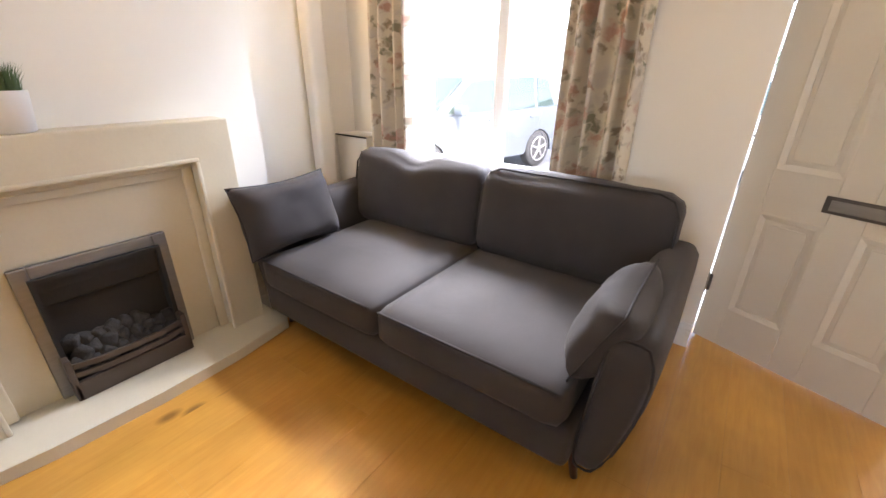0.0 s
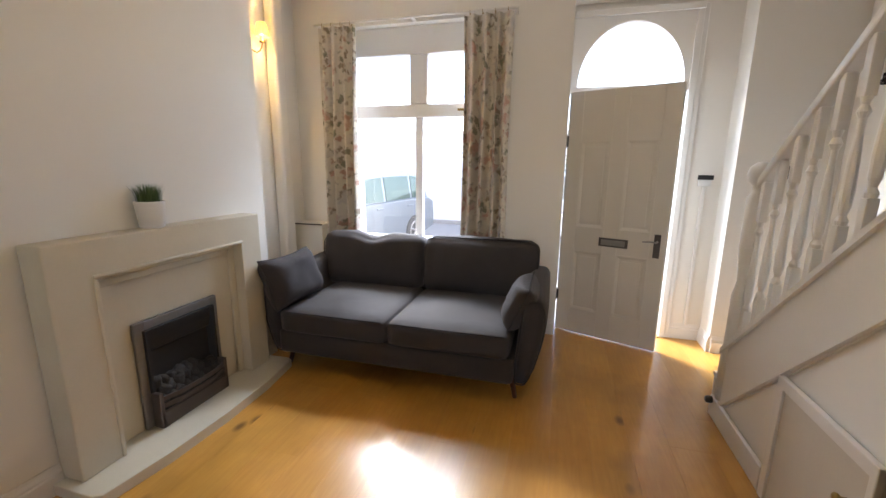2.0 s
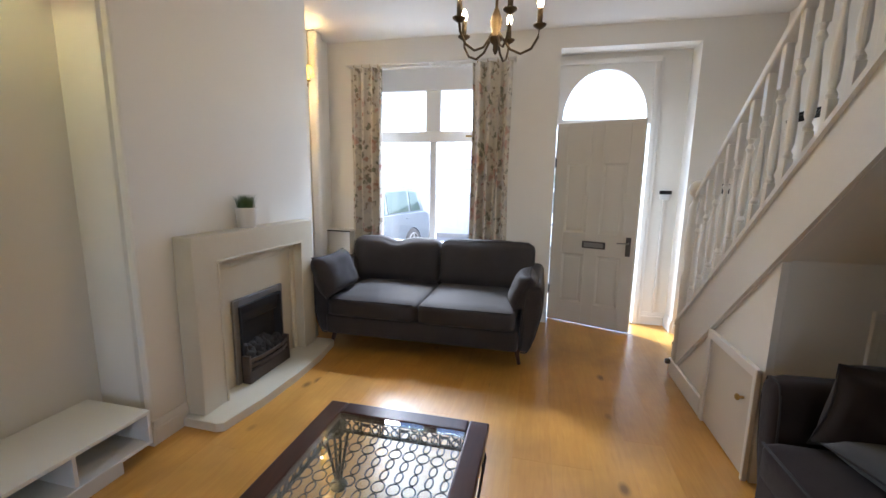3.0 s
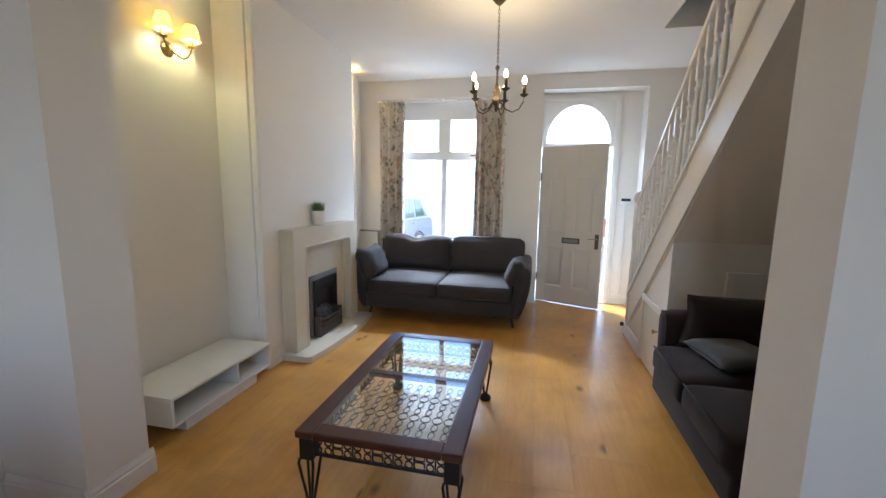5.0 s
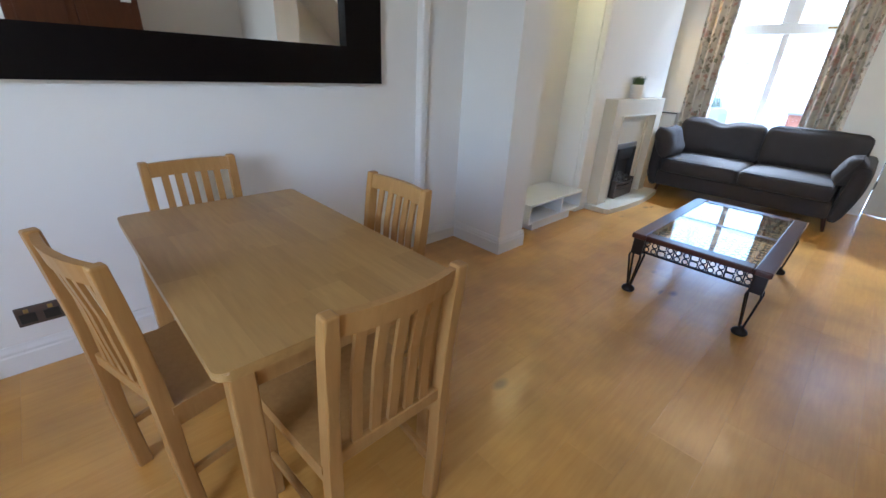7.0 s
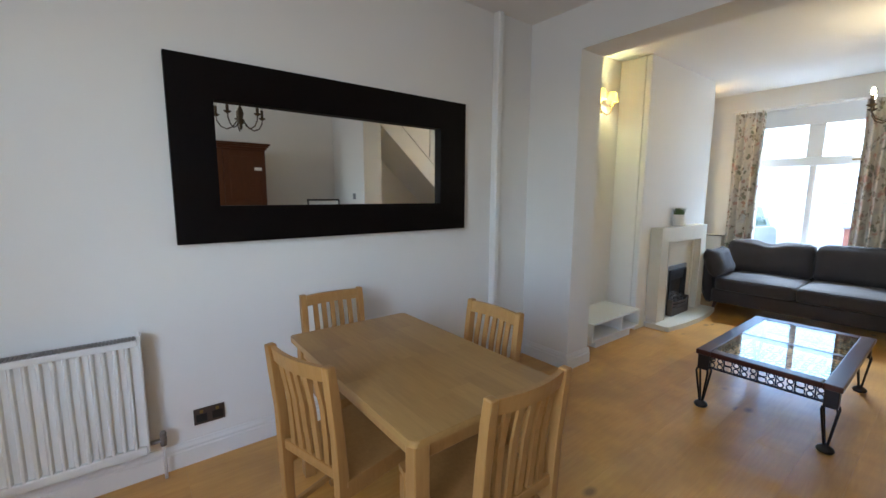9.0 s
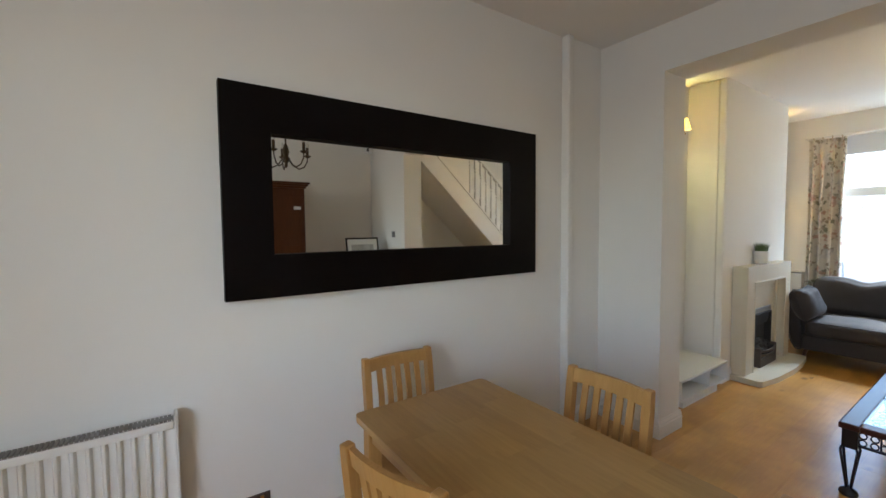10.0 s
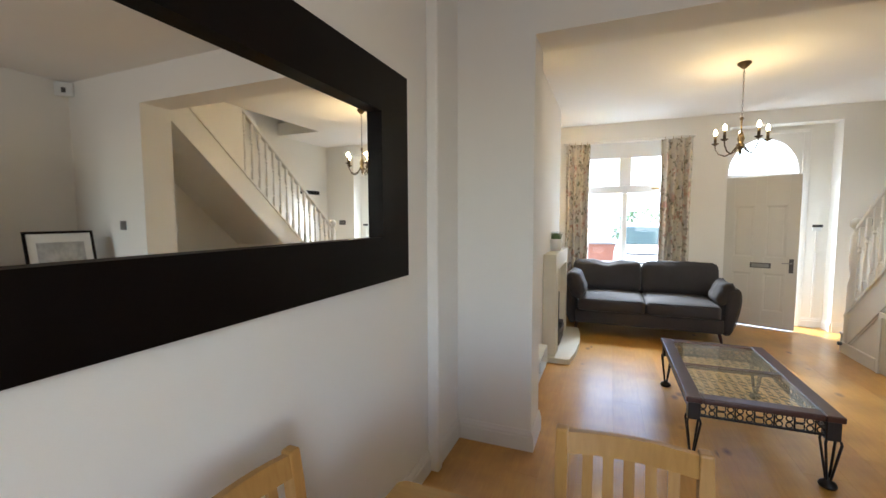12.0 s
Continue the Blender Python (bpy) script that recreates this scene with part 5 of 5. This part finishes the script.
def radiator():
    r = thing("radiator", pose(0, -3.28, 0), "white panel radiator with vertical ribs below a grille", "radiator")
    y0, y1, z0, z1 = -0.47, 0.48, 0.175, 0.77
    bm = bmesh.new()
    n = 21
    prof = []
    for i in range(n):
        a = y0 + 0.03 + i * (y1 - y0 - 0.06) / n
        s = (y1 - y0 - 0.06) / n
        prof += [(a, 0.084), (a + s * 0.46, 0.084), (a + s * 0.54, 0.094), (a + s * 0.62, 0.1015), (a + s * 0.80, 0.1015), (a + s * 0.88, 0.094), (a + s * 0.96, 0.084)]
    prof = [(y0, 0.095)] + prof + [(y1, 0.095)]
    for zb, zt, grow in ((z0 + 0.04, z1 - 0.04, 1),):
        lo = [bm.verts.new((x, y, zb)) for y, x in prof] + [bm.verts.new((0.078, y1, zb)), bm.verts.new((0.078, y0, zb))]
        hi = [bm.verts.new((x, y, zt)) for y, x in prof] + [bm.verts.new((0.078, y1, zt)), bm.verts.new((0.078, y0, zt))]
        bm.faces.new(lo)
        bm.faces.new(hi)
        for i in range(len(lo)):
            j = (i + 1) % len(lo)
            bm.faces.new((lo[i], lo[j], hi[j], hi[i]))
    part("front_panel", bm, RADW, r)
    part("edge_rail", B((0.082, y0, z0, 0.103, y1, z0 + 0.045), bev=0.006), RADW, r)
    part("edge_rail", B((0.082, y0, z1 - 0.045, 0.103, y1, z1 - 0.012), bev=0.006), RADW, r)
    part("side_cover", B((0.03, y0 - 0.006, z0 + 0.01, 0.1, y0, z1), bev=0.003), RADW, r)
    part("side_cover", B((0.03, y1, z0 + 0.01, 0.105, y1 + 0.012, z1 + 0.006), bev=0.003), RADW, r)
    part("rear_panel", B((0.03, y0, z0, 0.045, y1, z1 - 0.012), bev=0.004), RADW, r)
    g = bmesh.new()
    for i in range(70):
        y = y0 + 0.006 + i * (y1 - y0 - 0.012) / 70
        merge(g, B((0.046, y, z1 - 0.012, 0.1, y + 0.010, z1 - 0.006)))
    merge(g, B((0.046, y0 + 0.004, z1 - 0.020, 0.1, y1 - 0.004, z1 - 0.0125)))
    part("grille", g, STEEL, r, "grey top grille")
    v = part("valve", rod((0.065, y1 + 0.012, 0.21), (0.065, y1 + 0.065, 0.21), 0.011, None, 12), STEEL, r, "chrome valve and pipe", smooth=True)
    part("valve_body", lathe([(0, -0.03), (0.014, -0.03), (0.016, 0.01), (0.013, 0.02), (0.016, 0.03), (0.012, 0.045), (0, 0.046)], 14), STEEL, v, smooth=True, m=pose(0.065, y1 + 0.065, 0.21))
    part("pipe", rod((0.065, y1 + 0.065, 0.0), (0.065, y1 + 0.065, 0.19), 0.0075), GLOSS, v, smooth=True)
    part("wall_bracket", B((0.0, -0.3, 0.3, 0.03, -0.27, 0.7), (0.0, 0.27, 0.3, 0.03, 0.3, 0.7)), RADW, r)


radiator()
_so = thing("wall_socket", pose(0.001, -2.52, 0.205), "double wall socket with an antique brass plate", "socket")
part("plate", B((0, -0.074, 0, 0.009, 0.074, 0.088), bev=0.003), FRETM, _so)
for _y in (-0.038, 0.038):
    part("socket_face", B((0.0092, _y - 0.026, 0.014, 0.012, _y + 0.026, 0.058), bev=0.002), BLACKP, _so)
    part("switch", B((0.0092, _y - 0.008, 0.062, 0.014, _y + 0.008, 0.080), bev=0.002), BRASS, _so)
_sw = thing("light_switch", pose(3.43, -0.001, 1.36), "brushed metal light switch on the dividing wall", "light switch", "light switches")
part("plate", B((-0.044, -0.008, 0, 0.044, 0, 0.088), bev=0.003), STEEL, _sw)
part("rocker", B((-0.009, -0.013, 0.03, 0.009, -0.0082, 0.058), bev=0.002), STEEL, _sw)
_sw = thing("light_switch", pose(3.85, FY - 0.001, 1.35), "brushed metal light switch beside the front door", "light switch", "light switches")
part("plate", B((-0.074, -0.008, 0, 0.074, 0, 0.088), bev=0.003), PEWTER, _sw)
for _x in (-0.03, 0.03):
    part("rocker", B((_x - 0.009, -0.013, 0.03, _x + 0.009, -0.0082, 0.058), bev=0.002), STEEL, _sw)
_pr = thing("motion_detector", pose(EAST - 0.004, -0.004, 2.72, 0, 0, 0), "white alarm detector high in the room corner", "alarm sensor")
part("body", prism([(0, 0), (-0.115, 0), (-0.115, -0.02), (-0.02, -0.115), (0, -0.115)], "z", -0.03, 0.105, bev=0.008), PAPER, _pr)
part("lens", B((-0.085, -0.085, 0.0, -0.055, -0.055, 0.05), bev=0.006), PEWTER, _pr)


def wardrobe():
    w = thing("wardrobe", pose(EAST - 0.022, -1.78, 0), "tall dark brown wooden wardrobe with a moulded cornice", "wardrobe")
    d, hy = 0.66, 0.52
    part("carcass", B((-d, -hy, 0.08, 0, hy, 2.02), bev=0.004), WARD, w)
    part("plinth", B((-d - 0.012, -hy - 0.012, 0, 0, hy + 0.012, 0.08), bev=0.004), WARD, w)
    part("cornice", B((-d - 0.02, -hy - 0.02, 2.021, 0, hy + 0.02, 2.05), (-d - 0.04, -hy - 0.04, 2.05, 0, hy + 0.04, 2.075), (-d - 0.06, -hy - 0.06, 2.075, 0, hy + 0.06, 2.10), bev=0.006), WARD, w)
    for sy in (-1, 1):
        a, b = sorted((sy * 0.004, sy * (hy - 0.01)))
        dr = part("door", B((-d - 0.022, a, 0.10, -d - 0.001, b, 2.0), bev=0.003), WARD, w)
        for z0, z1 in ((0.18, 0.70), (0.78, 1.28), (1.36, 1.92)):
            part("door_panel", B((-d - 0.030, a + 0.07, z0, -d - 0.0225, b - 0.07, z1), bev=0.006), WARD, dr)
        part("knob", lathe([(0, 0), (0.006, 0), (0.006, 0.014), (0.014, 0.02), (0.012, 0.03), (0, 0.033)], 12, None, (-d - 0.022, sy * 0.035, 1.05), Euler((0, radians(-90), 0)).to_matrix()), BRASS, dr, smooth=True)
    part("paper_label", B((-d - 0.0315, 0.37, 1.745, -d - 0.0305, 0.46, 1.785)), PAPER, w, "small white paper label")


wardrobe()


def sideboard():
    s = thing("sideboard", pose(3.72, -0.47, 0), "low dark wood cabinet below the framed picture", "cabinet")
    part("carcass", B((-0.22, -0.36, 0.06, 0.22, 0.36, 0.92), bev=0.004), WARD, s)
    part("top", B((-0.24, -0.38, 0.921, 0.24, 0.38, 0.945), bev=0.005), WARD, s)
    part("plinth", B((-0.2, -0.34, 0, 0.22, 0.34, 0.06)), WARD, s)
    for a, b in ((-0.35, -0.004), (0.004, 0.35)):
        part("door", B((-0.235, a, 0.08, -0.221, b, 0.90), bev=0.003), WARD, s)


sideboard()
_pf = thing("framed_picture", pose(3.51, -0.435, 0.948, 0, 10, 0), "black-framed grey landscape print propped up", "picture")
part("frame", B((0, -0.25, 0, 0.018, -0.228, 0.42), (0, 0.228, 0, 0.018, 0.25, 0.42), (0, -0.228, 0, 0.018, 0.228, 0.022), (0, -0.228, 0.398, 0.018, 0.228, 0.42), bev=0.002), BLACK, _pf)
part("mount", B((0.006, -0.228, 0.022, 0.014, 0.228, 0.398)), PAPER, _pf)
part("print", B((0.003, -0.17, 0.08, 0.0058, 0.17, 0.32)), PRINT, _pf)

# ---------- street ----------
GZ = -0.15
setting("ground", B((-400, 4.42, GZ - 0.4, 400, 400, GZ - 0.12)), ASPHALT, "grey worn asphalt street running to the distance", "ground")
setting("ground", B((-400, -400, GZ - 0.4, 400, SY - 0.25, GZ - 0.12)), ASPHALT, "grey yard behind the house", "ground")
setting("pavement", B((-40, 4.42, GZ - 0.2, 40, 6.3, GZ), (-40, 12.2, GZ - 0.2, 40, 57.9, GZ), bev=0.01), PAVING, "grey slab pavement along both sides of the street", "pavement")


def tapered(bm, z0, k):
    """Draws the sides of a car's cabin inwards above z0."""
    for v in bm.verts:
        if v.co.z > z0:
            v.co.y *= 1 - k * (v.co.z - z0)
    return bm


def car(m, paint, label):
    """A family car, nose towards -x, centre of its track at the origin."""
    c = thing("car", m, label, "car", "cars parked across the street")
    low_body = [(-2.0, 0.30), (-2.04, 0.45), (-2.0, 0.66), (-1.85, 0.80), (-1.05, 0.95), (1.80, 1.0), (1.98, 0.92), (2.03, 0.60), (2.0, 0.35)]
    for x in (1.25, -1.25):
        low_body += [(x + 0.37, 0.25)] + [(x + 0.37 * math.cos(q * math.pi / 8), 0.30 + 0.37 * math.sin(q * math.pi / 8)) for q in range(9)] + [(x - 0.37, 0.25)]
    part("body", prism(low_body, "y", -0.84, 0.84, bev=0.02), paint, c)
    part("underbody", B((-1.9, -0.66, 0.22, 1.9, 0.66, 0.8)), TYRE, c)
    part("cabin", tapered(prism([(-1.08, 0.94), (-0.38, 1.48), (-0.1, 1.56), (1.2, 1.58), (1.62, 1.50), (1.84, 0.99)], "y", -0.80, 0.80, bev=0.03), 0.95, 0.20), paint, c)
    for sy in (-1, 1):
        for q in ([(-0.86, 1.0), (-0.34, 1.42), (0.22, 1.46), (0.22, 1.0)], [(0.30, 1.0), (0.30, 1.46), (1.12, 1.48), (1.12, 1.02)], [(1.20, 1.02), (1.20, 1.48), (1.50, 1.44), (1.64, 1.03)]):
            part("side_window", tapered(prism(q, "y", *sorted((sy * 0.80, sy * 0.812))), 0.95, 0.20), DARKG, c)
        part("headlight", B((-2.02, sy * 0.62 - 0.18, 0.62, -1.86, sy * 0.62 + 0.18, 0.76), bev=0.03), UNLIT, c, "clear headlight")
        part("wing_mirror", B((-0.78, sy * 0.92 - 0.10, 0.98, -0.66, sy * 0.92 + 0.08, 1.12), bev=0.03), paint, c)
        for x in (-0.05, 0.95):
            part("door_handle", B((x, sy * 0.85 - 0.012, 0.86, x + 0.18, sy * 0.85 + 0.012, 0.885), bev=0.008), paint, c)
    part("windscreen", tapered(prism([(-1.03, 0.995), (-0.43, 1.46), (-0.45, 1.475), (-1.05, 1.01)], "y", -0.70, 0.70), 0.95, 0.16), DARKG, c, "dark windscreen")
    part("grille", B((-2.052, -0.5, 0.40, -2.0, 0.5, 0.58), bev=0.01), BLACKP, c, "black front grille")
    part("number_plate", B((-2.06, -0.26, 0.42, -2.052, 0.26, 0.53)), PAPER, c)
    for x in (-1.25, 1.25):
        for y in (-0.76, 0.76):
            tw = part("wheel", lathe([(0.0, -0.09), (0.22, -0.09), (0.30, -0.085), (0.315, -0.06), (0.315, 0.06), (0.30, 0.085), (0.22, 0.09), (0, 0.09)], 28, None, (x, y, 0.315), Euler((radians(90), 0, 0)).to_matrix()), TYRE, c, "black tyre", smooth=True)
            yy = y + math.copysign(0.095, y)
            rim = rod((x, yy - 0.01, 0.315), (x, yy + 0.01, 0.315), 0.05, None, 16)
            for k in range(5):
                a = k * 2 * math.pi / 5 + 0.3
                rod((x, yy, 0.315), (x + 0.2 * math.cos(a), yy, 0.315 + 0.2 * math.sin(a)), 0.026, 0.018, 6, rim)
            tube([(x + 0.205 * math.cos(a * math.pi / 10), yy, 0.315 + 0.205 * math.sin(a * math.pi / 10)) for a in range(20)], 0.014, 6, rim, True)
            part("rim", rim, STEEL, tw)


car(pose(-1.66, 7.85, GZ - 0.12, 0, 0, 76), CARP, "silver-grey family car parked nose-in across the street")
car(pose(2.05, 11.2, GZ - 0.12, 0, 0, 86), CARW, "white family car parked nose-in across the street")


def far_house(x, label):
    h = thing("terraced_house", pose(x, 58.0, GZ), label, "house", "houses across the street")
    part("wall", B((-2.5, 0, 0, 2.5, 6, 5.1)), RENDER, h)
    part("roof", prism([(0.0, 5.1), (3.0, 6.6), (6.0, 5.1)], "x", -2.5, 2.5), TILES, h)
    for wx, wz, ww, wh in ((-1.1, 0.9, 1.5, 1.6), (-1.1, 3.5, 1.4, 1.4), (1.2, 3.5, 1.0, 1.4)):
        w = part("window", B((wx - ww / 2, -0.02, wz, wx + ww / 2, 0.0, wz + wh)), UPVC, h)
        part("pane", B((wx - ww / 2 + 0.08, -0.03, wz + 0.08, wx - 0.04, -0.021, wz + wh - 0.08), (wx + 0.04, -0.03, wz + 0.08, wx + ww / 2 - 0.08, -0.021, wz + wh - 0.08)), HPANE, w)
        part("sill", B((wx - ww / 2 - 0.1, -0.1, wz - 0.1, wx + ww / 2 + 0.1, -0.001, wz - 0.001)), PAVING, w)
    part("door", B((0.75, -0.03, 0.05, 1.65, -0.001, 2.1), bev=0.01), GLOSS, h)


for _i in range(-10, 6):
    far_house(_i * 5.0 + 1.0, "pale rendered terraced house with white windows")
_gw = thing("garden_wall", pose(6.2, 14.15, GZ), "low red brick garden wall across the street", "garden wall")
part("wall", B((-6, 0, 0, 6, 0.22, 0.62), bev=0.01), BRICK, _gw)
part("coping", B((-6.03, -0.03, 0.621, 6.03, 0.25, 0.69), bev=0.01), PAVING, _gw)


def bush(m, w, h, seed, label):
    b = thing("bush", m, label, "bush", "front garden bushes")
    rnd = random.Random(seed)
    bm = bmesh.new()
    for i in range(900):
        a, e, r = rnd.uniform(0, 6.283), math.asin(rnd.uniform(-0.2, 1)), rnd.uniform(0.65, 1.05)
        r *= 1 + 0.3 * noise.noise(Vector((math.cos(a) * 2, math.sin(a) * 2, e * 2 + seed)))
        p = Vector((w / 2 * r * math.cos(a) * math.cos(e), w / 2 * r * math.sin(a) * math.cos(e), h * 0.45 + h * 0.55 * r * math.sin(e)))
        u, v = Vector((rnd.uniform(-1, 1), rnd.uniform(-1, 1), rnd.uniform(-1, 1))).normalized(), Vector((rnd.uniform(-1, 1), rnd.uniform(-1, 1), rnd.uniform(-1, 1)))
        v = u.cross(v).normalized()
        s = rnd.uniform(0.04, 0.09)
        bm.faces.new([bm.verts.new(p + q) for q in (-u * s, v * s * 0.5, u * s, -v * s * 0.5)])
    tagged(part("crown", bm, LEAF, b), kind="stuff")
    part("stem", rod((0, 0, 0), (0, 0, h * 0.6), 0.05, 0.02, 8), LEGW, b)


for _x, _w, _h, _s in ((2.2, 2.4, 2.1, 1), (4.0, 1.5, 1.5, 3)):
    bush(pose(_x, 15.3, GZ), _w, _h, _s, "green leafy bush behind the garden wall")

# ---------- floorboards ----------
FLOOR = tagged(new("floor"), "honey-coloured glossy laminate floorboards through both rooms", "floor", kind="structure")
_cache = {}


def board(x0, y0, x1, y1):
    key = (round(x1 - x0, 3), round(y1 - y0, 3))
    if key not in _cache:
        w, l = key
        bm = B((0.0001, 0.0001, -0.014, w - 0.0001, l - 0.0001, 0.0), bev=0.0005, seg=1)
        me = bpy.data.meshes.new("floorboard")
        bm.to_mesh(me)
        bm.free()
        me.materials.append(FLOORW)
        _cache[key] = me
    ob = new("floorboard", _cache[key])
    ob.parent = FLOOR
    ob.location = (x0, y0, 0)


_rnd = random.Random(11)
_bw = 0.20
for _i in range(21):
    _y = SY - _rnd.choice((0.0, 0.3, 0.6, 0.9))
    while _y < 4.42:
        _a, _b = max(_y, SY), min(_y + 1.2, 4.30 if 12 <= _i <= 17 else FY)
        if _b - _a > 0.01:
            board(_i * _bw, _a, (_i + 1) * _bw, _b)
        _y += 1.2
